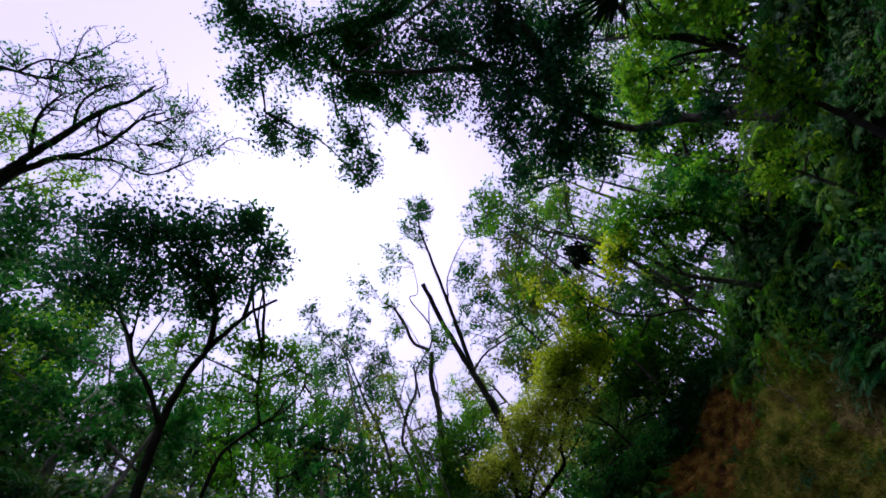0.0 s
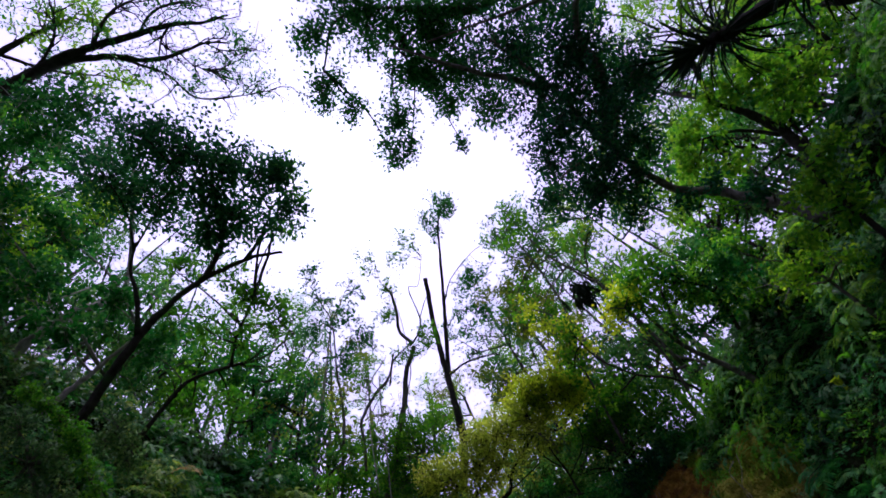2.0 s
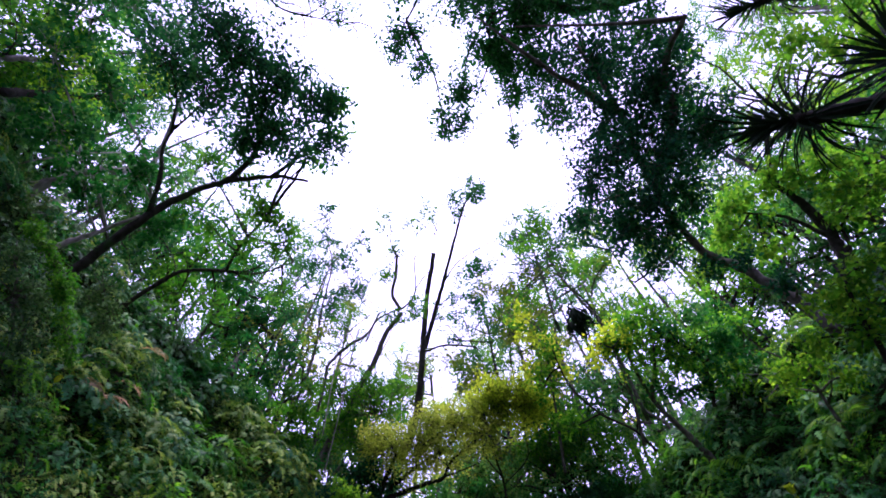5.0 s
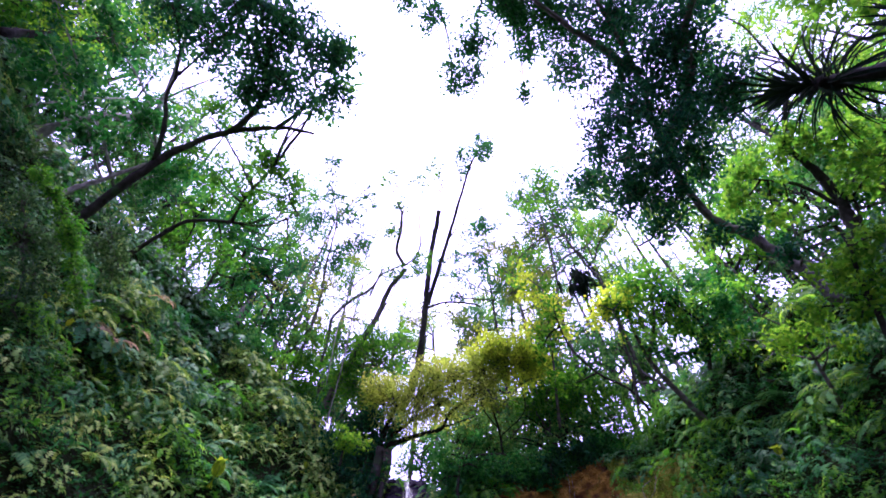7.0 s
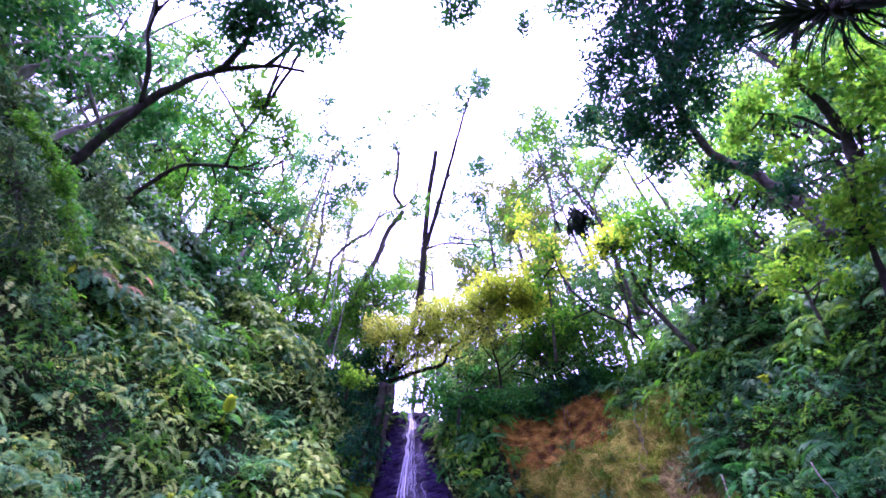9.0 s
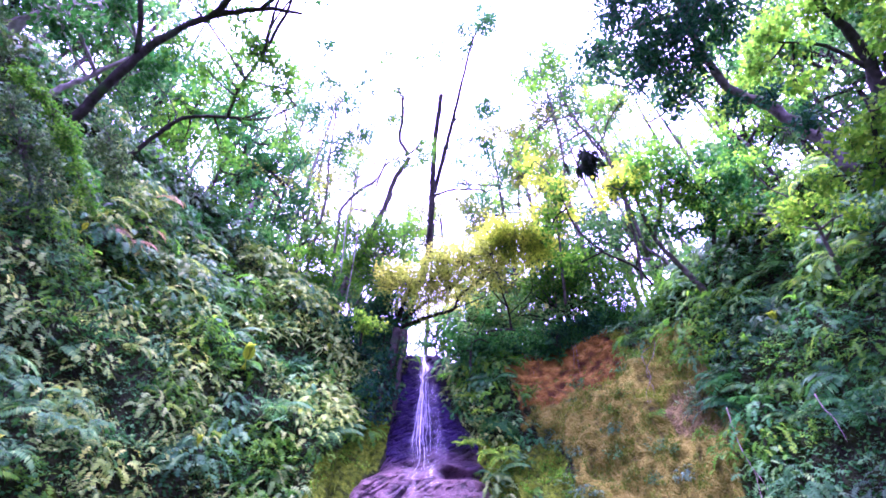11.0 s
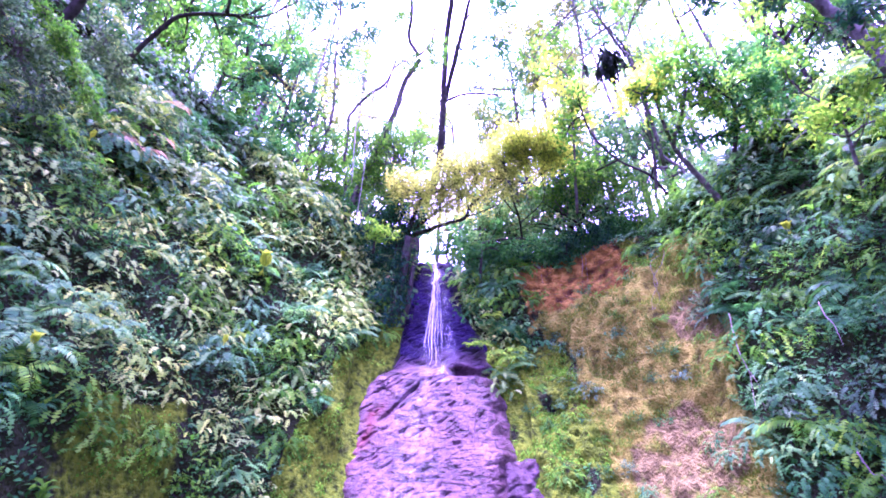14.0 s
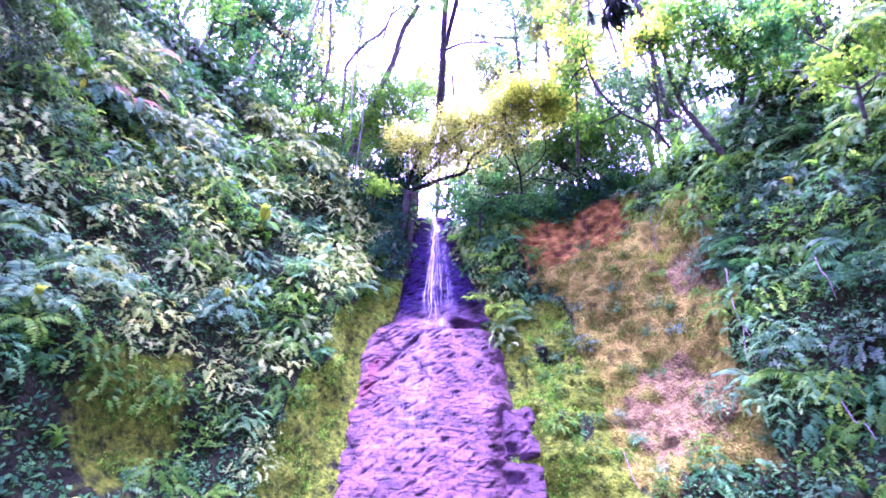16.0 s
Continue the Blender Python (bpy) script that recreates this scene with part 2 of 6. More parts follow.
def veil_material():
    """A thin broken film of water: bright streaks along the fall with clear gaps."""
    m, nodes, links, bsdf = material("water_veil", 0.25)
    bsdf.inputs["Base Color"].default_value = (0.78, 0.74, 0.88, 1)
    co = nodes.new("ShaderNodeTexCoord")
    lay = nodes.new("ShaderNodeMapping")
    lay.inputs["Scale"].default_value = (26, 1.0, 1.6)
    links.new(co.outputs["Object"], lay.inputs["Vector"])
    n = nodes.new("ShaderNodeTexNoise")
    n.inputs["Scale"].default_value, n.inputs["Detail"].default_value = 1.0, 6
    links.new(lay.outputs["Vector"], n.inputs["Vector"])
    streak = ramp(nodes, (0.42, (0, 0, 0)), (0.72, (1, 1, 1)))
    links.new(n.outputs["Fac"], streak.inputs["Fac"])
    amount = nodes.new("ShaderNodeAttribute")
    amount.attribute_name = "amount"
    both = nodes.new("ShaderNodeMath")
    both.operation = "MULTIPLY"
    links.new(streak.outputs["Color"], both.inputs[0])
    links.new(amount.outputs["Fac"], both.inputs[1])
    clear = nodes.new("ShaderNodeBsdfTransparent")
    film = nodes.new("ShaderNodeMixShader")
    links.new(both.outputs["Value"], film.inputs["Fac"])
    links.new(clear.outputs["BSDF"], film.inputs[1])
    links.new(bsdf.outputs["BSDF"], film.inputs[2])
    links.new(film.outputs["Shader"], nodes["Material Output"].inputs["Surface"])
    return m


SOIL, ROCK, WATER, VEIL = ground_material(), rock_material(), water_material(), veil_material()

# ---- mesh tools ----
rng = np.random.default_rng(7)


def mesh_from(name, verts, faces_flat, sizes, mat, smooth=False):
    me = bpy.data.meshes.new(name)
    verts = np.asarray(verts, dtype=np.float32)
    faces_flat, sizes = np.asarray(faces_flat, dtype=np.int32), np.asarray(sizes, dtype=np.int32)
    me.vertices.add(len(verts))
    me.vertices.foreach_set("co", verts.ravel())
    me.loops.add(len(faces_flat))
    me.loops.foreach_set("vertex_index", faces_flat)
    me.polygons.add(len(sizes))
    me.polygons.foreach_set("loop_start", np.concatenate(([0], np.cumsum(sizes)[:-1])).astype(np.int32))
    if smooth:
        me.polygons.foreach_set("use_smooth", np.ones(len(sizes), dtype=bool))
    me.update(calc_edges=True)
    me.validate()
    me.materials.append(mat)
    return me


def part(name, me, parent, label=""):
    ob = new(name, me)
    ob.parent = parent
    if label:
        ob["label"] = label
    return ob


def thing(name, where=(0, 0, 0)):
    ob = new(name)
    ob.empty_display_size = 0.2
    ob.matrix_basis = Matrix.Translation(where)
    return ob


def unit(v):
    return v / np.maximum(np.linalg.norm(v, axis=-1, keepdims=True), 1e-9)


def leaf_arrays(at, along, normal, length, width, fold=0.25, droop=0.2):
    """Pointed leaf blades, folded along the midrib: six corners and four faces each."""
    n = len(at)
    along = unit(along)
    side = unit(np.cross(along, normal))
    up = np.cross(side, along)
    L, W = np.asarray(length).reshape(-1, 1), np.asarray(width).reshape(-1, 1)
    mid = at + along * L * 0.45
    v = np.stack([at,
                  mid + side * W * 0.5 + up * W * fold,
                  mid - up * W * 0.05,
                  mid - side * W * 0.5 + up * W * fold,
                  at + along * L - up * L * droop], axis=1)
    base = np.arange(n)[:, None] * 5
    f = np.concatenate([base + np.array([[0, 1, 2]]), base + np.array([[0, 2, 3]]), base + np.array([[1, 4, 2]]), base + np.array([[2, 4, 3]])], axis=1)
    return v.reshape(-1, 3), f.reshape(-1), np.full(n * 4, 3)


def quad_leaves(at, along, normal, length, width):
    """Small far leaves: a rhombus of two triangles, folded a little."""
    n = len(at)
    along = unit(along)
    side = unit(np.cross(along, normal))
    up = np.cross(side, along)
    L, W = np.asarray(length).reshape(-1, 1), np.asarray(width).reshape(-1, 1)
    mid = at + along * L * 0.5
    v = np.stack([at, mid + side * W * 0.5 + up * W * 0.2, at + along * L, mid - side * W * 0.5 + up * W * 0.2], axis=1)
    base = np.arange(n)[:, None] * 4
    f = np.concatenate([base + np.array([[0, 1, 2]]), base + np.array([[0, 2, 3]])], axis=1)
    return v.reshape(-1, 3), f.reshape(-1), np.full(n * 2, 3)


def joined(groups):
    vs, fs, ss, o = [], [], [], 0
    for v, f, s in groups:
        vs.append(v), fs.append(np.asarray(f) + o), ss.append(s)
        o += len(v)
    return np.concatenate(vs), np.concatenate(fs), np.concatenate(ss)


def smooth_path(pts, steps):
    """Catmull-Rom through the points."""
    p = np.asarray(pts, dtype=float)
    p = np.vstack([2 * p[0] - p[1], p, 2 * p[-1] - p[-2]])
    out = []
    for i in range(1, len(p) - 2):
        for k in range(steps):
            t = k / steps
            out.append(0.5 * (2 * p[i] + (p[i + 1] - p[i - 1]) * t + (2 * p[i - 1] - 5 * p[i] + 4 * p[i + 1] - p[i + 2]) * t * t
                              + (3 * p[i] - p[i - 1] - 3 * p[i + 1] + p[i + 2]) * t ** 3))
    out.append(p[-2])
    return np.array(out)


def tube_arrays(pts, r_from, r_to, sides=7, wobble=0.12, steps=4, power=1.0):
    """A tapered, knobbly limb along a path."""
    c = smooth_path(pts, steps) if steps > 1 else np.asarray(pts, dtype=float)
    n = len(c)
    t = np.linspace(0, 1, n)
    rad = r_from + (r_to - r_from) * t ** power
    if n > 3 and wobble:
        jit = rng.normal(0, 1, (n, 3)) * rad[:, None] * wobble * 1.6
        jit[0] = 0
        c = c + jit
    d = unit(np.gradient(c, axis=0))
    ref = np.where(np.abs(d[:, 2:3]) > 0.9, np.array([[1.0, 0, 0]]), np.array([[0, 0, 1.0]]))
    a = unit(np.cross(d, ref))
    b = np.cross(d, a)
    ang = np.linspace(0, 2 * np.pi, sides, endpoint=False)
    knob = 1 + rng.normal(0, wobble, (n, sides))
    v = c[:, None, :] + (a[:, None, :] * np.cos(ang)[None, :, None] + b[:, None, :] * np.sin(ang)[None, :, None]) * (rad[:, None] * knob)[:, :, None]
    i, j = np.meshgrid(np.arange(n - 1), np.arange(sides), indexing="ij")
    k = (j + 1) % sides
    f = np.stack([i * sides + j, i * sides + k, (i + 1) * sides + k, (i + 1) * sides + j], axis=-1).reshape(-1)
    s = np.full((n - 1) * sides, 4)
    f = np.concatenate([f, np.arange(sides)[::-1], (n - 1) * sides + np.arange(sides)])
    return v.reshape(-1, 3), f, np.concatenate([s, [sides, sides]])


# ---- the gorge: a bowl of steep banks round a small stream ----
# azimuth from the fall (degrees), foot distance, rim distance, rim height
BOWL = np.array([
    (-180, 7, 13, 4), (-130, 5, 10, 7), (-95, 4.2, 9.2, 11), (-75, 4, 9, 12.2), (-60, 4.2, 9.5, 12), (-45, 4.8, 10, 12.2),
    (-36, 5.4, 10.5, 12), (-28, 6.2, 11, 11.6), (-20, 7, 11.3, 11), (-12, 7.7, 11.5, 9.9), (-6, 8, 11.8, 9.5), (-1, 8, 11.9, 9.25),
    (6, 8, 11.7, 9.35), (14, 8, 11.8, 9.3), (22, 7.8, 11.8, 9.4), (30, 7.2, 11.5, 9.9), (36, 6.6, 11, 10.2), (45, 5.8, 10.5, 10.3),
    (60, 5, 10, 10.2), (75, 4.6, 9.5, 9.7), (95, 4.6, 9.5, 9), (130, 5, 10, 7), (180, 7, 13, 4)])
FINE = np.linspace(-180, 180, 721)


def ring(column):
    v = np.interp(FINE, BOWL[:, 0], BOWL[:, column])
    k = np.exp(-0.5 * (np.arange(-8, 9) / 3.0) ** 2)
    return np.convolve(np.concatenate([v[-9:-1], v, v[1:9]]), k / k.sum(), mode="valid")


FOOT, RIM, TOP = ring(1), ring(2), ring(3)


def bell(x, low, high, soft):
    return max(0.0, min(1.0, (x - low) / soft, (high - x) / soft))


def bank(az, v, rough=True):
    """The point of the bank at an azimuth, v from 0 at its foot to 1 at its rim; past 1 the land above goes on."""
    r0, r1, z1 = (float(np.interp(az, FINE, c)) for c in (FOOT, RIM, TOP))
    if v <= 1:
        r, z = r0 + (r1 - r0) * v, z1 * v
        if 2 < az < 27 and v > 0.9:
            r -= 0.15 * bell(az, 2, 27, 3) * min(1.0, (v - 0.9) / 0.05)
    else:
        r = r1 + v - 1 - 0.15 * bell(az, 2, 27, 3) * max(0.0, 2 - v)
        z = z1 + 0.10 * min(v - 1, 25)
    a = radians(az)
    p = Vector((r * math.sin(a), r * math.cos(a), z))
    if rough and v < 60:
        k = min(1.0, max(0.0, v * 6))
        n = noise.fractal(p * 0.55, 1.0, 2.0, 4) * 0.42 * k
        if abs(az + 1) < 13 - 0.5 * p.z:
            n = n * 0.25 - 0.1 * k
        elif 9 < az < 26 and 0.85 < v < 1.6:
            n = n * 0.45 + noise.fractal(Vector((p.x * 1.6, p.y * 1.6, p.z * 8.0)), 0.8, 2.1, 4) * 0.09 * bell(v, 0.6, 1.0, 0.03)
        elif 9 < az < 31 and v <= 1:
            n += noise.ridged_multi_fractal(p * 1.5, 1.0, 2.1, 5, 1.0, 2.0) * 0.10
            n += noise.fractal(Vector((p.x * 3.4, p.y * 3.4, p.z * 7.0)), 0.8, 2.1, 4) * 0.07
        p += Vector((-math.sin(a), -math.cos(a), 0.35)) * n
    return p


def cover_at(az, z):
    """How much red clay, ochre earth and moss lies bare at a place of the bank."""
    q = Vector((az * 0.16, z * 0.8, 2.0))
    da, dz = noise.fractal(q, 1.0, 2.0, 4), noise.fractal(q + Vector((7, 3, 1)), 1.0, 2.0, 4)
    strip, level = az + 1.3 * da, z + 0.3 * dz
    az, z = az + 2.6 * da, z + 0.7 * dz
    clay = bell(az, 8.5, 25, 1.5) * bell(z, 6.9 + abs(az - 15) * 0.05, 9.6, 0.6)
    ochre = bell(az, 19.5 - 1.0 * z, 33.5, 2.0) * bell(z, 1.8, 9.0, 0.8)
    moss = max(bell(strip, -25.6 + 2.3 * level, -13.0 + 1.3 * level, 1.0) * bell(level, 0.3, 7.4, 0.5),
               bell(strip, 9 - 1.4 * level, 23 - 1.3 * level, 1.6) * bell(level, 0.5, 6.8, 0.8), 1.15 * bell(az, -37, -26.5, 2) * bell(z, 1.9, 3.7, 0.4))
    moss *= 0.72 + 0.55 * noise.fractal(q * 1.7 + Vector((2, 9, 4)), 1.0, 2.0, 4)
    pink = max(bell(az, 20, 31, 2.0) * bell(z, 2.4, 4.2, 0.5), 0.55 * bell(az, 27, 34, 2) * bell(z, 5.0, 7.3, 0.7))
    return clay, ochre, moss, pink


def build_ground():
    azs = np.concatenate([np.linspace(-180, -116, 30), np.linspace(-114, -27, 116), np.linspace(-26.5, 36, 280), np.linspace(36.7, 114, 104), np.linspace(116, 178, 30)])
    vs = np.concatenate([np.linspace(0, 1, 170), 1 + np.concatenate([np.linspace(0.15, 3, 14), np.linspace(4, 40, 16), (60, 120, 300, 800, 2500)])])
    verts, cov = [(0, 0, 0)], [(0, 0, 0, 0)]
    for k in (0.35, 0.7, 0.9):
        for az in azs:
            p = bank(az, 0) * k
            verts.append((p.x, p.y, 0.05 * noise.noise(p * 1.5))), cov.append((0, 0, 0.2, 0))
    for v in vs:
        for az in azs:
            p = bank(az, v)
            verts.append(p[:]), cov.append(cover_at(az, p.z) if v <= 1.05 else (0, 0, 0.25, 0))
    n, rows = len(azs), len(vs) + 3
    flat, sizes = [], []
    for j in range(n):
        k = (j + 1) % n
        flat += [0, 1 + k, 1 + j]
        sizes.append(3)
        for i in range(rows - 1):
            a, b = 1 + i * n, 1 + (i + 1) * n
            flat += [a + j, a + k, b + k, b + j]
            sizes.append(4)
    me = mesh_from("ground", verts, flat, sizes, SOIL, True)
    layer = me.color_attributes.new("cover", "FLOAT_COLOR", "POINT")
    layer.data.foreach_set("color", np.array(cov, dtype=np.float32).ravel())
    tagged(new("ground", me), "steep earth banks of a forest gorge with bare clay and moss", "ground", kind="structure")


build_ground()


# ---- the rock face under the fall ----
ROCK_TOP = 9.5


def rock_edges(z):
    left = np.interp(z, (0, 2.2, 2.6, 3.05, 3.6, 4.4, 4.85, 5.3, 5.6, 5.94, 6.4, 7.3, 8.2, 9.0, 9.5),
                     (-2.6, -2.12, -2.08, -1.94, -1.9, -1.95, -1.77, -1.5, -1.3, -1.24, -1.16, -1.1, -1.0, -0.85, -0.78))
    right = np.interp(z, (0, 2.2, 3.0, 3.6, 4.3, 4.8, 5.15, 5.5, 5.8, 6.2, 6.75, 7.35, 8.0, 9.0, 9.5),
                      (1.1, 1.05, 1.1, 1.24, 1.3, 1.22, 1.05, 1.0, 1.1, 1.14, 0.9, 0.56, 0.38, 0.3, 0.24))
    return left, right


def rock_relief(x, y, z):
    """How far the broken surface stands out: thin slanting plates, a crazed skin and short dark clefts."""
    out = 0.0
    for size, deep in ((0.8, 0.035), (0.16, 0.016)):
        at = Vector((x + 0.5 * z, 0.6 * noise.noise(Vector((x, z, size)) * 1.7), z * 1.7 - 0.5 * x)) / size
        seed = noise.voronoi(at)[1][0]
        h = noise.cell_vector(seed * 7.31 + Vector((0.5, 0.5, 0.5)))
        gap = at - seed
        out += deep * (h.x + 0.6 * (h.y - 0.5) * gap.x + 0.9 * (h.z - 0.2) * gap.z)
    along, across = 0.82 * x + 0.57 * z, 0.82 * z - 0.57 * x
    cleft = noise.noise(Vector((along * 4.5, across * 15.0, 4.0)))
    patch = noise.noise(Vector((x * 1.1, z * 0.9, 11.0)))
    out -= 0.13 * max(0.0, cleft - 0.2 + 0.3 * patch)
    out += 0.05 * noise.fractal(Vector((x, y, z)) * 1.5, 0.9, 2.1, 4)
    out += 0.012 * noise.fractal(Vector((along * 7.0, y, across * 15.0)), 0.6, 2.1, 3)
    return out


def rock_point(s, z):
    a, b = rock_edges(z)
    a += 0.16 * noise.fractal(Vector((1.0, z * 1.3, 0)), 1.0, 2.0, 4)
    b += 0.16 * noise.fractal(Vector((9.0, z * 1.3, 0)), 1.0, 2.0, 4)
    skirt = max(0.0, min(1.0, (6.0 - z) / 0.6))
    a, b = a - 0.1 - 0.3 * skirt, b + 0.12 + 0.2 * skirt
    x = a + (b - a) * s
    y = 8.0 + 3.6 * z / 8.62
    edge = min(s, 1 - s, 0.2) / 0.2
    edge = edge * edge * (3 - 2 * edge)
    out = 0.12 + rock_relief(x, y, z)
    # the ledge below the first drop, undercut on one side
    step = 1 / (1 + math.exp((z - 5.62 - 0.14 * noise.noise(Vector((x * 2, 0, 0))) - 0.10 * x) * 20))
    out += 0.34 * step * (0.75 + 0.25 * min(1, max(0, (x + 1.1) / 1.2)))
    out -= 0.45 * math.exp(-((z - 5.45) / 0.13) ** 2) * min(1, max(0, (x - 0.0) / 0.25))
    # a long slanting cleft and the fractured flank beside it
    rift = z - 4.55 - 1.1 * (x + 1.0)
    out -= 0.12 * math.exp(-(rift / 0.06) ** 2) * bell(x, -1.3, -0.35, 0.2) * step
    flank = max(0.0, min(1.0, (-1.05 - 0.28 * (z - 4) * -1 - x) / 0.25)) * step
    out -= 0.05 * flank * (0.6 + 0.8 * noise.noise(Vector((x * 7 + z * 2.5, z * 1.5, 0))))
    return Vector((x, y - out * edge + (1 - edge) * 0.16, z))


def shoulder_point(x0, x1, z0, z1, s, u):
    """A lower wet shelf of rock beside the main slab, with a ragged outline that sinks into the bank."""
    z = z0 + (z1 - z0) * u
    x = x0 + (x1 - x0) * s
    edge = min(1.0, 5 * min(s, 1 - s, u, 1 - u))
    edge *= max(0.0, min(1.0, 1.0 + 1.2 * noise.noise(Vector((x * 2.4, z * 2.4, 6.0)))))
    y = 8.0 + 3.6 * z / 8.62
    return Vector((x, y + 0.14 - (0.34 + rock_relief(x, y, z)) * edge, z))


def grid_faces(ns, nz):
    i, k = np.meshgrid(np.arange(ns - 1), np.arange(nz - 1), indexing="ij")
    return np.stack([k * ns + i, k * ns + i + 1, (k + 1) * ns + i + 1, (k + 1) * ns + i], axis=-1).reshape(-1), np.full((ns - 1) * (nz - 1), 4)


def build_rock():
    rock = thing("rock_face", (0, 8, 0))
    off = np.array((0, 8, 0))

    def piece(name, verts, ns, nz):
        f, sizes = grid_faces(ns, nz)
        me = mesh_from(name, np.array(verts) - off, f, sizes, ROCK)
        layer = me.attributes.new("soaked_shade", "FLOAT", "POINT")
        # rises with height over the ledge: wet rock plus painted shade
        wet_shade = [max(0.0, min(1.0, (p[2] - 5.5 + 0.5 * noise.noise(Vector(p) * 1.5)) / 0.7)) if name == "wet_rock" else 0.35 for p in verts]
        layer.data.foreach_set("value", np.array(wet_shade, dtype=np.float32))
        layer = me.attributes.new("rust", "FLOAT", "POINT")
        stain = [bell(p[2], 2.6, 4.9, 0.5) * math.exp(-((p[0] + 1.5 - 0.42 * (p[2] - 4) + 0.25 * noise.noise(Vector(p) * 2.2)) / 0.16) ** 2) for p in verts]
        layer.data.foreach_set("value", np.array(stain, dtype=np.float32))
        part(name, me, rock)

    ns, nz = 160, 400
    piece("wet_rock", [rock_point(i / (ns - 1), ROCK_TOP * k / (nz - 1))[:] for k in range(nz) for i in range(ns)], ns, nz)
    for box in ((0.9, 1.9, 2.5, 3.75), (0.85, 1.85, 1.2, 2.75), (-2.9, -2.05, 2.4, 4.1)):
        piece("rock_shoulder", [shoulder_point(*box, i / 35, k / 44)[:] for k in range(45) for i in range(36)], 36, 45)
    tagged(rock, "wet purple-grey rock face with slabs and a ledge under the waterfall", "rock face", kind="structure")


build_rock()


def build_water():
    where = (-0.2, 11, 5.6)
    fall = thing("waterfall", where)
    tagged(fall, "thin white waterfall trickling over a wet rock face", "waterfall")
    off = np.array(where)

    def skin(x, z, lift):
        a, b = rock_edges(z)
        p = rock_point(min(0.93, max(0.07, (x - a) / (b - a))), z)
        return np.array((p.x, p.y - lift, p.z))

    for k in range(12):
        x = -0.27 + rng.normal(0, 0.05)
        top, low = ROCK_TOP, 5.5
        if k % 3:
            cut = rng.random() * 0.6
            top, low = top - (top - low) * cut * 0.4, low + (top - low) * rng.random() * 0.35
        drift = rng.normal(0, 0.03)
        pts = []
        for z in np.linspace(top, low, 22):
            x += rng.normal(0, 0.004) + drift * 0.16
            pts.append(skin(x, min(z, ROCK_TOP - 0.02), 0.05 + (0.22 if 5.2 < z < 5.75 else 0)))
        w = 0.009 if k < 3 else 0.0045
        v, f, s = tube_arrays(pts, w, w * 0.45, 5, 0.1, 2)
        part("water_strand", mesh_from("water_strand", v - off, f, s, WATER, True), fall)
    # films of water: the fall itself, its spread over the ledge, the sheen on the slab
    for top, low, wide_top, wide_low, mid_top, mid_low, most in ((ROCK_TOP, 5.6, 0.09, 0.34, -0.27, -0.2, 0.3), (9.3, 6.0, 0.03, 0.06, -0.3, -0.26, 0.9), (8.4, 5.65, 0.06, 0.22, -0.05, 0.1, 0.22), (5.6, 5.05, 0.35, 0.4, -0.2, -0.2, 0.35), (5.2, 2.2, 0.35, 0.6, -0.4, -0.6, 0.10)):
        ns, nz = 22, 60
        verts, amount = [], []
        for k in range(nz):
            u = k / (nz - 1)
            z = min(ROCK_TOP - 0.02, top + (low - top) * u)
            half = wide_top + (wide_low - wide_top) * u
            c = mid_top + (mid_low - mid_top) * u
            for i in range(ns):
                s = i / (ns - 1) * 2 - 1
                verts.append(skin(c + half * s, z, 0.035 + (0.18 if 5.2 < z < 5.75 else 0)) - off)
                amount.append(most * (1 - s * s) * min(1.0, 8 * u + 0.3, 5 * (1 - u)))
        f, sizes = grid_faces(ns, nz)
        me = mesh_from("water_veil", verts, f, sizes, VEIL, True)
        me.attributes.new("amount", "FLOAT", "POINT").data.foreach_set("value", np.array(amount, dtype=np.float32))
        part("water_veil", me, fall)


build_water()


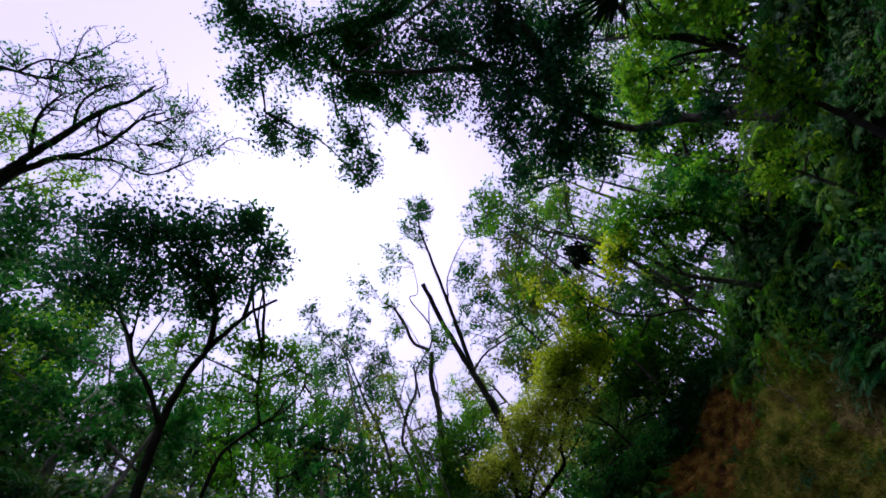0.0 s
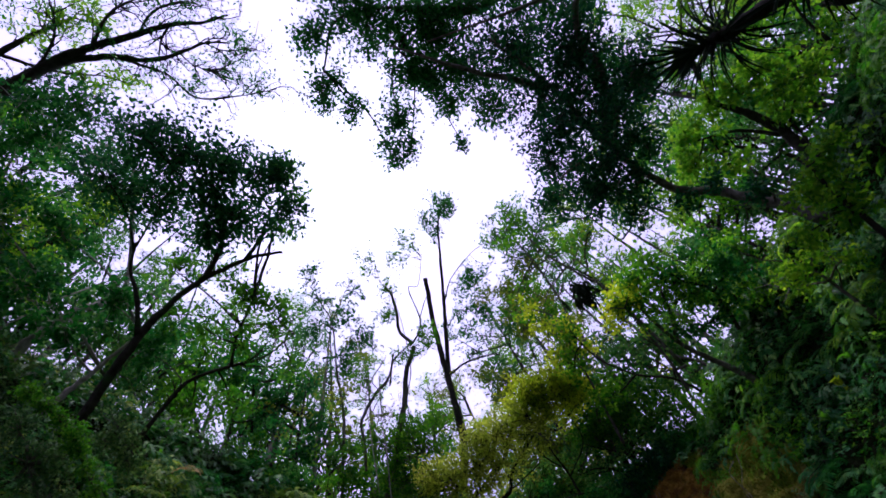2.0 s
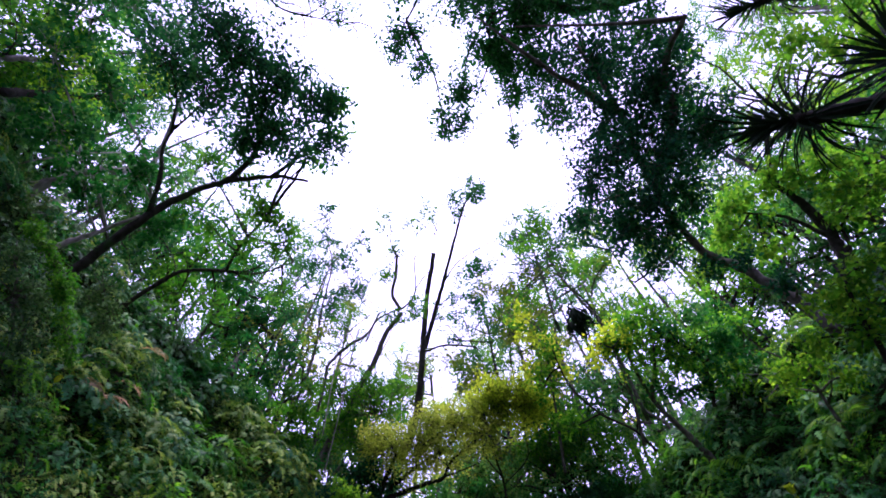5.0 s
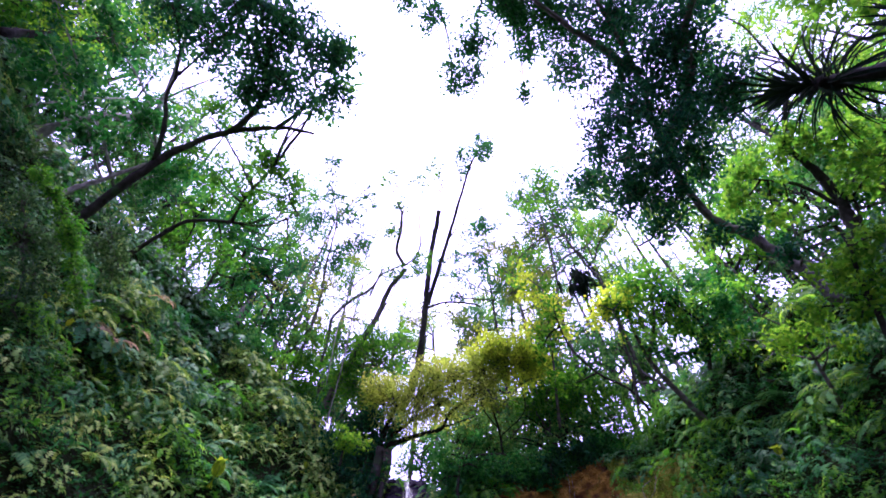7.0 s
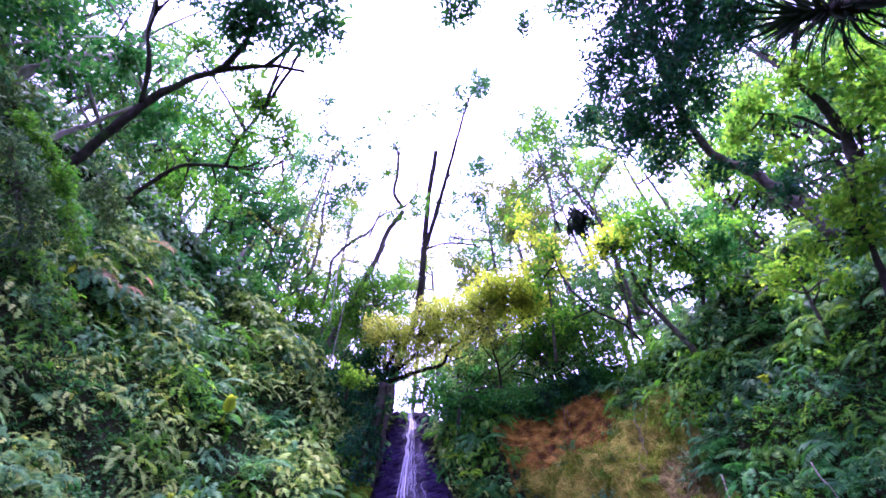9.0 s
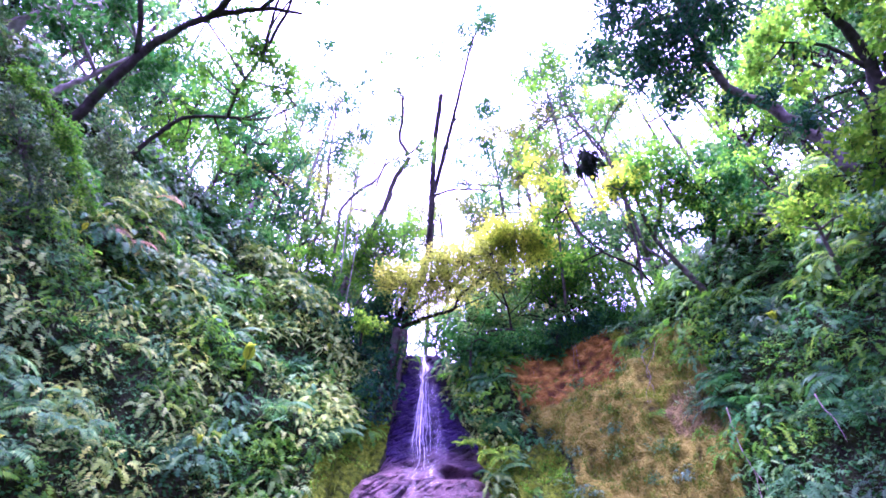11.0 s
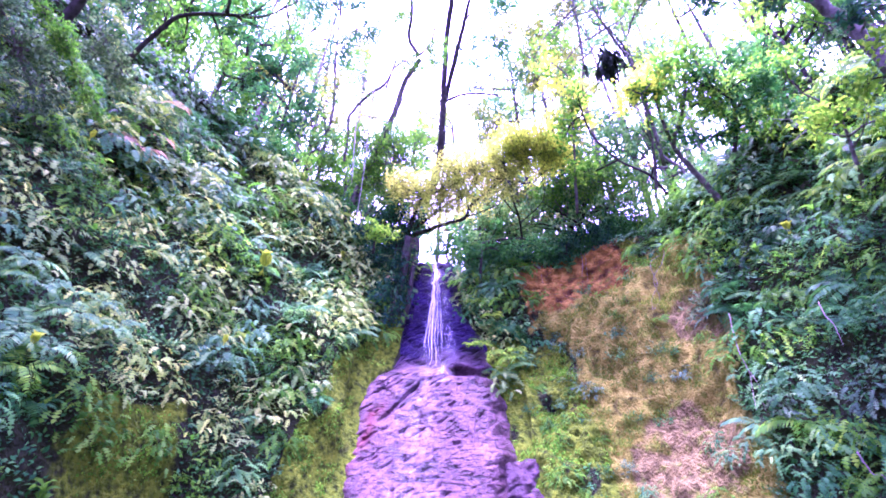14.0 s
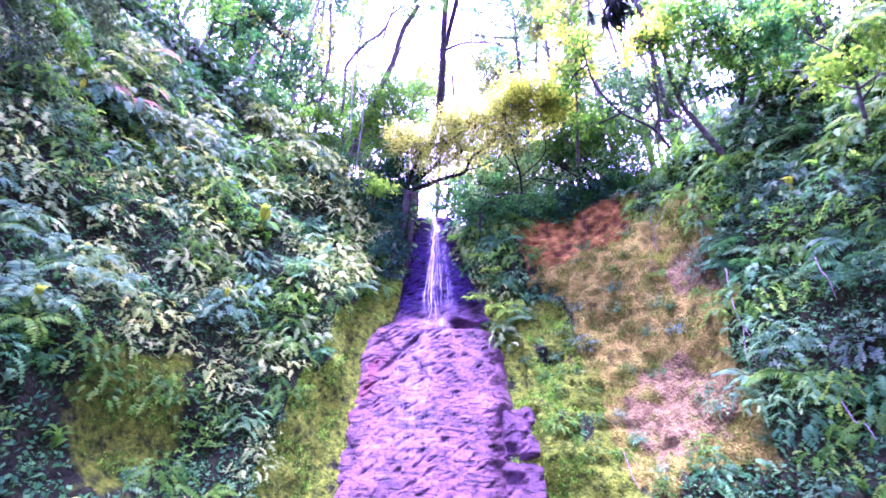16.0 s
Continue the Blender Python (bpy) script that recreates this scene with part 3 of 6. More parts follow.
# ---- trees ----
def grow(tree, trunk, r0, r1, limbs, clumps, bark, leaf, density, leaf_len, sides=10, bunch=0.2, forks=0):
    """Trunk and limbs along their paths; each clump of the crown hangs on a branch from the nearest limb."""
    off = np.array(tree.matrix_basis.translation)
    v, f, s = tube_arrays(trunk, r0, r1, sides, 0.07, 6)
    stem = part("trunk", mesh_from("trunk", v - off, f, s, bark, True), tree)
    knots = [smooth_path(trunk, 6)]
    for path, ra, rb in limbs:
        v, f, s = tube_arrays(path, ra, rb, 6, 0.10, 4)
        part("limb", mesh_from("limb", v - off, f, s, bark, True), stem)
        knots.append(smooth_path(path, 6))
    twigs, leaves = [], []
    for path in list(knots):
        for _ in range(forks):
            i = int(len(path) * rng.uniform(0.3, 0.97))
            i = min(max(i, 1), len(path) - 1)
            d = unit(path[i] - path[i - 1]) + rng.normal(0, 0.6, 3)
            long = rng.uniform(0.5, 1.5)
            pts = [path[i]]
            for _ in range(4):
                d = unit(d + rng.normal(0, 0.45, 3))
                pts.append(pts[-1] + d * long / 4)
            twigs.append(tube_arrays(pts, 0.022, 0.005, 3, 0.1, 1))
            for _ in range(2):
                q = pts[int(rng.integers(1, 4))]
                e = unit(d + rng.normal(0, 0.8, 3)) * long * 0.45
                twigs.append(tube_arrays([q, q + e * 0.5 + rng.normal(0, 0.05, 3), q + e], 0.009, 0.003, 3, 0, 1))
                m = int(rng.integers(4, 16))
                at = q + e * rng.uniform(0.4, 1.15, (m, 1)) + rng.normal(0, 0.10, (m, 3))
                L = leaf_len * rng.uniform(0.6, 1.3, m)
                leaves.append(quad_leaves(at - off, rng.normal(0, 1, (m, 3)) + (0, 0, -0.4), rng.normal(0, 0.6, (m, 3)) + (0, 0, 1.0), L, L * 0.5))
    knots = np.concatenate(knots)
    for cx, cy, cz, cr in clumps:
        c = np.array((cx, cy, cz))
        near = knots[np.argmin(np.linalg.norm(knots - c, axis=1) + rng.random(len(knots)) * 0.3)]
        gap = np.linalg.norm(c - near)
        if gap > 0.3:
            bend = (near + c) / 2 + rng.normal(0, 0.08, 3) * gap + np.array((0, 0, 0.08 * gap))
            twigs.append(tube_arrays([near, bend, c], 0.02 + 0.008 * gap, 0.012, 5, 0.12, 4))
        count = max(5, int(20 * cr * cr * density) + 4)
        for _ in range(count):
            d = unit(rng.normal(0, 1, 3)) * np.array((1, 1, 0.75))
            reach = cr * rng.random() ** 0.45
            tip = c + d * reach
            elbow = c + d * reach * 0.5 + rng.normal(0, 0.1, 3) * reach
            twigs.append(tube_arrays([c + (elbow - c) * 0.3, tip], 0.009, 0.003, 3, 0.0, 1))
            m = int(rng.integers(16, 40))
            t = rng.random((m, 1)) ** 0.6
            at = elbow + (tip - elbow) * t * 1.1 + rng.normal(0, bunch * (0.4 + 0.2 * cr), (m, 3)) * np.array((1, 1, 0.7))
            along = unit(rng.normal(0, 1, (m, 3)) + (tip - c) / max(reach, 0.1) * 0.7 + np.array((0, 0, -0.35)))
            normal = unit(rng.normal(0, 0.6, (m, 3)) + np.array((0, 0, 1.0)))
            L = leaf_len * rng.uniform(0.6, 1.35, m)
            leaves.append(quad_leaves(at - off, along, normal, L, L * rng.uniform(0.5, 0.8, m)))
    if twigs:
        v, f, s = joined(twigs)
        tagged(part("branchwork", mesh_from("branchwork", v - off, f, s, bark), tree), kind="stuff")
    v, f, s = joined(leaves)
    part("crown", mesh_from("crown", v, f, s, leaf), tree)
    return tree


def tree(label, trunk, r0, r1, limbs, clumps, bark, leaf, density=1.0, leaf_len=0.11, bunch=0.2, name="tree", group="", forks=0):
    t = thing(name, trunk[0])
    tagged(t, label, "tree", group)
    return grow(t, trunk, r0, r1, limbs, clumps, bark, leaf, density, leaf_len, bunch=bunch, forks=forks)


# leaning tree on the bank beside the fern slope, with a dark crown over the bowl
tree("dark leaning tree with dense dark crown on the steep bank",
     [(-7.06, 4.96, 9.20), (-6.32, 4.38, 9.89), (-5.35, 3.70, 10.47), (-4.64, 3.37, 10.99), (-3.97, 3.23, 11.33), (-3.18, 3.22, 11.63), (-2.54, 3.35, 11.76)], 0.10, 0.03,
     [([(-4.12, 3.26, 11.26), (-3.65, 2.87, 11.57), (-3.53, 2.58, 11.91), (-3.29, 2.24, 12.28)], 0.07, 0.03),
      ([(-3.28, 3.22, 11.59), (-2.84, 2.90, 11.82), (-2.53, 2.51, 12.22)], 0.05, 0.02),
      ([(-5.35, 3.70, 10.47), (-5.14, 2.99, 10.85), (-5.19, 2.58, 11.18), (-5.02, 2.18, 11.60)], 0.06, 0.02)],
     [(-3.55, 0.88, 11.98, 1.01), (-3.26, 1.56, 11.99, 1.10), (-4.09, 0.42, 12.02, 0.77), (-3.07, 2.38, 11.89, 0.83), (-2.47, 1.62, 11.99, 0.70),
      (-4.44, 1.61, 12.09, 0.93), (-2.17, 2.68, 11.83, 0.54), (-1.80, 1.77, 11.90, 0.47), (-5.18, 1.00, 12.15, 0.91), (-3.77, 2.43, 11.86, 0.71)],
     BARK_DARK, LEAF_DEEP, 3.4, 0.088)
tree("slender tree with a drooping limb and sparse olive leaves",
     [(-6.74, 6.04, 9.48), (-6.11, 5.59, 10.29), (-5.27, 5.23, 11.02), (-4.46, 5.38, 11.36), (-3.80, 5.53, 11.55), (-3.08, 5.38, 11.87)], 0.06, 0.015,
     [([(-4.46, 5.38, 11.36), (-4.22, 4.92, 11.70), (-3.63, 4.31, 12.19)], 0.04, 0.015)],
     [(-3.74, 4.30, 12.16, 0.63), (-3.31, 4.90, 12.04, 0.52), (-4.12, 5.04, 11.68, 0.57), (-4.76, 6.03, 11.08, 0.70), (-5.46, 5.78, 11.11, 0.76), (-3.47, 6.17, 11.90, 0.55),
      (-3.78, 4.24, 12.17, 0.52), (-3.35, 4.70, 12.12, 0.45), (-3.89, 3.66, 12.12, 0.43), (-2.55, 2.98, 12.31, 0.38), (-1.87, 2.36, 12.18, 0.32), (-1.98, 1.82, 12.27, 0.31), (-4.86, 4.43, 11.88, 0.51), (-4.94, 3.22, 12.28, 0.50), (-5.37, 3.98, 11.92, 0.50)],
     BARK_DARK, LEAF_GREEN, 1.4, 0.09, forks=6)
def rooted(p):
    """The place in the ground from which a stem at p rises."""
    x, y, z = p
    az, r = math.degrees(math.atan2(x, y)), math.hypot(x, y)
    r1 = float(np.interp(az, FINE, RIM))
    if r < r1 + 0.4:
        g = bank(az, 1.5)
        return (g.x, g.y, min(g.z, z) - 0.25)
    return (x, y, min(bank(az, 1 + r - r1).z, z) - 0.25)


def airy_tree(label, trunk, r0, r1, limbs, puffs, bark, leaf, leaf_len, name="tree", group="", root=True):
    """A tree with fine open branching: each puff of the crown is filled with twigs that spring from the nearest limb and end in loose small leaves."""
    trunk = [rooted(trunk[0])] + trunk if root else trunk
    t = tagged(thing(name, trunk[0]), label, name, group)
    off = np.array(trunk[0])
    v, f, s = tube_arrays(trunk, r0, r1, 10, 0.06, 6)
    stem = part("trunk", mesh_from("trunk", v - off, f, s, bark, True), t)
    knots = [smooth_path(trunk, 8)]
    for path, ra, rb in limbs:
        v, f, s = tube_arrays(path, ra, rb, 7, 0.07, 6)
        part("limb", mesh_from("limb", v - off, f, s, bark, True), stem)
        knots.append(smooth_path(path, 8))
    knots = np.concatenate(knots)
    twigs, leaves = [], []
    for cx, cy, cz, wide, high, count in puffs:
        c = np.array((cx, cy, cz))
        near = knots[np.argmin(np.linalg.norm(knots - c, axis=1))]
        hub = near + (c - near) * 0.55 + rng.normal(0, 0.05, 3)
        twigs.append(tube_arrays([near, (near + hub) / 2 + rng.normal(0, 0.06, 3), hub], 0.016, 0.009, 4, 0.1, 3))
        for _ in range(count):
            d = unit(rng.normal(0, 1, 3)) * rng.random() ** 0.4
            tip = c + d * np.array((wide, wide, high))
            start = hub if rng.random() < 0.6 else knots[np.argmin(np.linalg.norm(knots - tip, axis=1))]
            bend = start + (tip - start) * 0.5 + rng.normal(0, 0.09, 3) * np.linalg.norm(tip - start)
            twigs.append(tube_arrays([start, bend, tip], 0.008, 0.003, 3, 0, 3))
            for _ in range(3):
                e = rng.normal(0, 0.13, 3) + unit(tip - start) * 0.08
                q = bend + (tip - bend) * rng.uniform(0.4, 1.0)
                twigs.append(tube_arrays([q, q + e], 0.004, 0.002, 3, 0, 1))
                m = int(rng.integers(6, 15))
                at = q + e * rng.uniform(0.3, 1.2, (m, 1)) + rng.normal(0, 0.06, (m, 3))
                L = leaf_len * rng.uniform(0.6, 1.35, m)
                leaves.append(quad_leaves(at - off, rng.normal(0, 1, (m, 3)) + unit(e) * 0.6 + (0, 0, -0.3), rng.normal(0, 0.6, (m, 3)) + (0, 0, 1.0), L, L * 0.55))
    v, f, s = joined(twigs)
    tagged(part("branchwork", mesh_from("branchwork", v - off, f, s, bark), t), kind="stuff")
    v, f, s = joined(leaves)
    part("crown", mesh_from("crown", v, f, s, leaf), t)
    return t


# trees round the lip, and thin high crowns against the sky
airy_tree("small arching tree with pale straw-green leaves over the waterfall lip",
     [(-1.35, 12.02, 8.65), (-1.22, 11.48, 9.25), (-0.99, 10.89, 9.85), (-0.78, 10.41, 10.24), (-0.57, 10.02, 10.48)], 0.13, 0.03,
     [([(-1.04, 11.12, 9.88), (-0.39, 10.90, 10.01), (0.25, 10.67, 10.10), (0.59, 10.50, 10.09), (0.80, 10.13, 10.31), (1.19, 9.81, 10.44), (1.59, 9.45, 10.58), (1.61, 9.07, 10.77)], 0.07, 0.015), ([(-0.74, 10.86, 10.08), (-0.31, 10.53, 10.24), (0.24, 10.15, 10.42), (0.88, 9.71, 10.61), (0.78, 9.33, 10.76)], 0.05, 0.012), ([(-1.00, 10.97, 9.91), (-0.83, 10.59, 10.17), (-0.88, 10.17, 10.44)], 0.04, 0.012), ([(0.25, 10.56, 10.01), (1.01, 10.20, 10.07), (1.45, 9.90, 10.05)], 0.025, 0.008), ([(-0.58, 10.74, 10.09), (-0.23, 10.39, 10.22), (-0.15, 9.88, 10.50)], 0.03, 0.01)],
     [(-0.76, 9.87, 10.48, 0.70, 0.49, 80), (0.08, 9.71, 10.55, 0.77, 0.52, 90), (0.91, 9.30, 10.79, 0.82, 0.52, 110), (0.23, 9.39, 10.88, 0.61, 0.34, 50), (1.43, 9.35, 10.52, 0.68, 0.45, 70), (-1.08, 9.79, 10.68, 0.53, 0.41, 50), (0.54, 9.90, 10.31, 0.92, 0.34, 60), (-0.23, 10.34, 10.28, 0.78, 0.25, 40)],
     BARK_DARK, LEAF_STRAW, 0.062)
airy_tree("slender small tree with a bright yellow crown beside the lip",
     [(2.24, 11.14, 9.61), (2.11, 10.57, 10.17), (1.89, 10.09, 10.59), (1.91, 9.58, 10.96), (1.98, 9.04, 11.29)], 0.04, 0.015,
     [([(2.12, 10.59, 10.19), (1.65, 10.13, 10.52), (1.59, 9.52, 10.90)], 0.02, 0.008), ([(1.92, 9.63, 11.01), (2.37, 9.20, 11.12), (2.70, 8.89, 11.12)], 0.02, 0.008), ([(2.15, 10.69, 10.06), (2.73, 10.09, 10.38), (2.65, 9.52, 10.80)], 0.02, 0.008)],
     [(1.82, 8.88, 11.33, 0.56, 0.31, 70), (2.40, 8.77, 11.30, 0.62, 0.34, 90), (2.91, 8.99, 11.10, 0.53, 0.25, 60), (1.99, 9.24, 11.10, 0.81, 0.22, 70), (2.66, 9.22, 10.95, 0.62, 0.19, 40), (1.43, 9.23, 11.21, 0.47, 0.25, 46), (2.17, 8.91, 11.10, 0.92, 0.28, 80)],
     BARK_DARK, LEAF_YELLOW, 0.064)
airy_tree("slender dark forked tree with a broken stem and thin high crown",
     [(-0.93, 13.33, 11.44), (-0.63, 12.87, 12.59), (-0.23, 12.37, 13.65), (-0.03, 11.42, 14.99), (0.03, 10.57, 16.09), (0.13, 9.57, 17.16), (0.35, 8.22, 18.28)], 0.16, 0.085,
     [([(0.10, 10.93, 15.90), (0.50, 9.70, 16.90), (0.84, 8.60, 17.66), (1.22, 7.24, 18.43), (1.54, 6.30, 18.90), (2.16, 5.66, 19.19)], 0.09, 0.02), ([(0.71, 9.04, 17.38), (1.25, 8.39, 17.85), (2.20, 7.83, 18.18), (2.88, 7.61, 18.33)], 0.03, 0.008), ([(0.46, 9.91, 16.86), (0.97, 9.56, 17.18), (1.84, 9.52, 17.24)], 0.02, 0.008), ([(0.09, 10.95, 15.76), (0.78, 10.70, 15.81), (1.74, 10.61, 15.66), (1.99, 10.62, 15.49)], 0.045, 0.03), ([(1.74, 10.49, 15.63), (1.47, 9.83, 16.18), (1.27, 9.60, 16.42)], 0.02, 0.012), ([(1.23, 7.25, 18.47), (0.97, 6.68, 18.83), (0.92, 6.10, 19.15)], 0.02, 0.008)],
     [(1.79, 5.99, 19.12, 0.56, 0.69, 34), (1.17, 6.79, 18.77, 0.30, 0.43, 10), (2.14, 8.50, 17.89, 0.60, 0.34, 22), (1.60, 8.85, 17.65, 0.51, 0.21, 12), (1.51, 9.58, 17.24, 0.64, 0.26, 16), (2.12, 9.74, 17.06, 0.30, 0.43, 12), (1.12, 10.04, 16.74, 0.34, 0.21, 6), (1.01, 6.24, 18.99, 0.22, 0.30, 8)],
     BARK_DARK, LEAF_DARK, 0.10)
airy_tree("mossy leaning tree with bare crooked branches above the fall",
     [(-3.14, 11.29, 10.31), (-2.80, 11.08, 10.95), (-2.30, 10.56, 11.90), (-1.71, 9.84, 12.92), (-1.41, 9.48, 13.48), (-1.15, 9.00, 14.09), (-0.69, 8.56, 14.62)], 0.13, 0.07,
     [([(-0.72, 8.36, 14.51), (-0.99, 8.01, 14.83), (-0.91, 7.61, 15.19), (-0.89, 7.02, 15.61)], 0.06, 0.045), ([(-0.82, 8.42, 14.47), (-0.44, 8.22, 14.73), (-0.26, 7.91, 15.04), (-0.32, 7.08, 15.61), (0.01, 7.11, 15.71), (0.40, 6.39, 16.15)], 0.035, 0.008), ([(-1.70, 8.91, 13.55), (-1.42, 8.49, 14.06), (-0.98, 8.35, 14.38)], 0.03, 0.02), ([(-0.26, 7.91, 15.04), (0.09, 7.50, 15.34), (0.22, 7.48, 15.40)], 0.02, 0.01), ([(-2.20, 9.06, 13.61), (-1.71, 8.95, 14.02), (-1.37, 8.54, 14.58)], 0.05, 0.03), ([(-2.96, 10.29, 12.11), (-2.83, 9.88, 12.66), (-2.76, 9.45, 13.18), (-2.21, 9.12, 13.69)], 0.04, 0.05), ([(-1.38, 9.50, 13.51), (-0.99, 8.97, 14.20), (-0.85, 7.86, 15.16), (-0.88, 7.28, 15.71)], 0.02, 0.008)],
     [(-0.28, 8.39, 14.63, 0.40, 0.40, 18), (-1.17, 7.43, 15.27, 0.33, 0.36, 12), (-1.40, 6.05, 16.24, 0.41, 0.22, 10), (-0.41, 6.16, 16.25, 0.37, 0.26, 9), (0.08, 5.89, 16.47, 0.48, 0.22, 8), (-0.94, 6.90, 15.78, 0.22, 0.33, 8), (-1.00, 8.49, 14.29, 0.43, 0.25, 12), (-2.43, 8.50, 14.09, 0.50, 0.71, 16)],
     BARK_GREY, LEAF_GREEN, 0.085)
airy_tree("shaded bush with grey-green leaves beside the lip opening",
     [(1.11, 12.55, 8.97), (1.06, 11.85, 9.71), (1.16, 11.25, 10.19)], 0.04, 0.015, [],
     [(1.08, 11.10, 10.39, 0.50, 0.33, 20), (1.58, 11.44, 10.03, 0.57, 0.43, 24), (0.85, 11.67, 9.99, 0.27, 0.50, 14), (1.99, 11.10, 10.39, 0.57, 0.33, 17), (2.55, 11.33, 9.95, 0.57, 0.43, 20), (1.73, 10.79, 10.67, 0.50, 0.23, 12)],
     BARK_DARK, LEAF_BLUE, 0.07, "bush")
airy_tree("shaded bush hanging over the stump at the lip",
     [(-1.53, 12.18, 8.74), (-1.56, 11.53, 9.48), (-1.44, 10.94, 10.05)], 0.04, 0.015, [],
     [(-1.36, 10.65, 10.43, 0.42, 0.32, 44), (-1.80, 10.81, 10.15, 0.42, 0.39, 40), (-1.51, 11.23, 9.66, 0.48, 0.42, 60), (-0.72, 10.79, 10.34, 0.39, 0.23, 30), (-1.89, 11.29, 9.31, 0.35, 0.48, 40), (-1.33, 11.43, 9.03, 0.48, 0.32, 40)],
     BARK_DARK, LEAF_DEEP, 0.07, "bush")
airy_tree("sparse twiggy shrub behind the lip opening",
     [(0.29, 13.89, 9.13), (0.20, 13.22, 9.98), (0.01, 12.59, 10.64)], 0.025, 0.01, [],
     [(0.37, 12.71, 10.29, 0.25, 0.39, 32), (-0.08, 12.35, 10.80, 0.54, 0.21, 28), (-0.52, 12.71, 10.28, 0.18, 0.43, 14), (0.10, 12.96, 9.92, 0.36, 0.14, 20)],
     BARK_DARK, LEAF_GREEN, 0.07, "bush")
airy_tree("tall slender tree with a pale airy crown over the clay side",
     [(4.63, 10.15, 14.43), (4.52, 9.22, 15.77), (4.23, 8.27, 17.02), (3.86, 7.36, 18.13), (3.81, 6.96, 18.87)], 0.06, 0.02,
     [([(4.23, 8.27, 17.02), (3.48, 8.14, 17.85), (3.20, 7.76, 18.65)], 0.025, 0.008), ([(4.46, 8.80, 16.65), (5.28, 8.09, 17.37), (5.39, 7.73, 18.10)], 0.025, 0.008), ([(4.65, 9.48, 16.18), (3.22, 9.87, 16.67), (2.62, 10.21, 16.93)], 0.025, 0.008)],
     [(3.94, 7.28, 18.48, 0.92, 0.57, 34), (3.57, 7.88, 18.29, 0.87, 0.52, 26), (4.83, 7.67, 18.07, 0.66, 0.66, 24), (4.09, 8.37, 17.70, 0.91, 0.43, 24), (2.86, 10.07, 16.49, 0.55, 0.68, 24), (3.41, 9.16, 17.07, 0.85, 0.51, 26), (5.19, 8.33, 17.40, 0.52, 0.65, 14)],
     BARK_GREY, LEAF_BLUE, 0.10)
airy_tree("tall tree with thin drooping sprays high over the gorge",
     [(-3.84, 10.87, 13.40), (-3.58, 10.23, 14.70), (-3.52, 9.34, 15.98), (-3.33, 8.28, 17.23), (-3.64, 7.53, 18.10)], 0.06, 0.02,
     [([(-3.46, 9.18, 15.73), (-2.84, 8.85, 16.54), (-2.75, 8.37, 17.29)], 0.025, 0.008), ([(-3.29, 8.18, 17.06), (-2.59, 7.55, 17.90), (-2.19, 7.37, 18.43)], 0.025, 0.008), ([(-3.27, 8.26, 16.79), (-3.86, 7.80, 17.30), (-4.00, 7.57, 17.77)], 0.025, 0.008)],
     [(-2.94, 8.34, 17.28, 0.63, 0.54, 18), (-3.60, 7.45, 17.92, 0.60, 0.38, 14), (-2.42, 7.68, 18.14, 0.56, 0.34, 10), (-3.55, 6.59, 18.52, 0.43, 0.47, 10), (-2.36, 8.93, 16.58, 0.53, 0.57, 20), (-3.20, 9.12, 15.95, 0.52, 0.60, 22), (-4.18, 8.12, 17.11, 0.54, 0.42, 14)],
     BARK_GREY, LEAF_DARK, 0.10)
airy_tree("thin tree with a sparse olive crown behind the clay rim",
     [(3.54, 11.26, 13.13), (3.40, 10.52, 14.51), (3.25, 9.82, 15.72), (3.36, 9.17, 16.72)], 0.06, 0.02,
     [([(3.40, 10.52, 14.51), (3.78, 10.05, 15.10), (4.08, 9.86, 15.47)], 0.025, 0.008), ([(3.27, 9.93, 15.25), (2.77, 9.69, 15.85), (2.69, 9.53, 16.27)], 0.025, 0.008), ([(3.26, 9.61, 15.74), (3.75, 8.82, 16.48), (3.86, 8.50, 16.99)], 0.025, 0.008)],
     [(3.22, 8.92, 16.66, 0.62, 0.46, 24), (3.78, 9.70, 15.55, 0.49, 0.53, 26), (3.06, 10.00, 15.50, 0.40, 0.36, 18), (2.77, 9.47, 16.18, 0.37, 0.45, 12), (4.08, 9.28, 16.23, 0.46, 0.54, 12), (3.93, 8.34, 17.06, 0.50, 0.50, 12), (2.24, 9.05, 17.23, 0.47, 0.34, 8)],
     BARK_GREY, LEAF_OLIVE, 0.10)
airy_tree("leaning dark trunk with fern-like green sprays behind the fern bank",
     [(-7.97, 1.60, 11.10), (-8.00, 1.71, 11.92), (-7.48, 1.94, 13.08), (-6.70, 2.10, 14.29)], 0.11, 0.05, [],
     [(-6.72, 1.57, 14.12, 0.50, 0.37, 20), (-7.24, 1.71, 13.22, 0.48, 0.29, 16), (-7.53, 1.42, 12.35, 0.52, 0.28, 16), (-6.48, 1.78, 14.45, 0.44, 0.40, 14)],
     BARK_DARK, LEAF_BRIGHT, 0.085, "tree", "trunks behind the fern bank")
airy_tree("leaning pale grey trunk with lime green leaf sprays",
     [(-8.16, 1.06, 11.66), (-8.10, 1.13, 12.55), (-7.80, 1.38, 13.54), (-7.24, 1.77, 14.62)], 0.07, 0.035, [],
     [(-7.78, 0.61, 13.22, 0.59, 0.42, 22), (-7.76, 0.93, 13.46, 0.36, 0.30, 10)],
     BARK_PALE, LEAF_BRIGHT, 0.085, "tree", "trunks behind the fern bank")
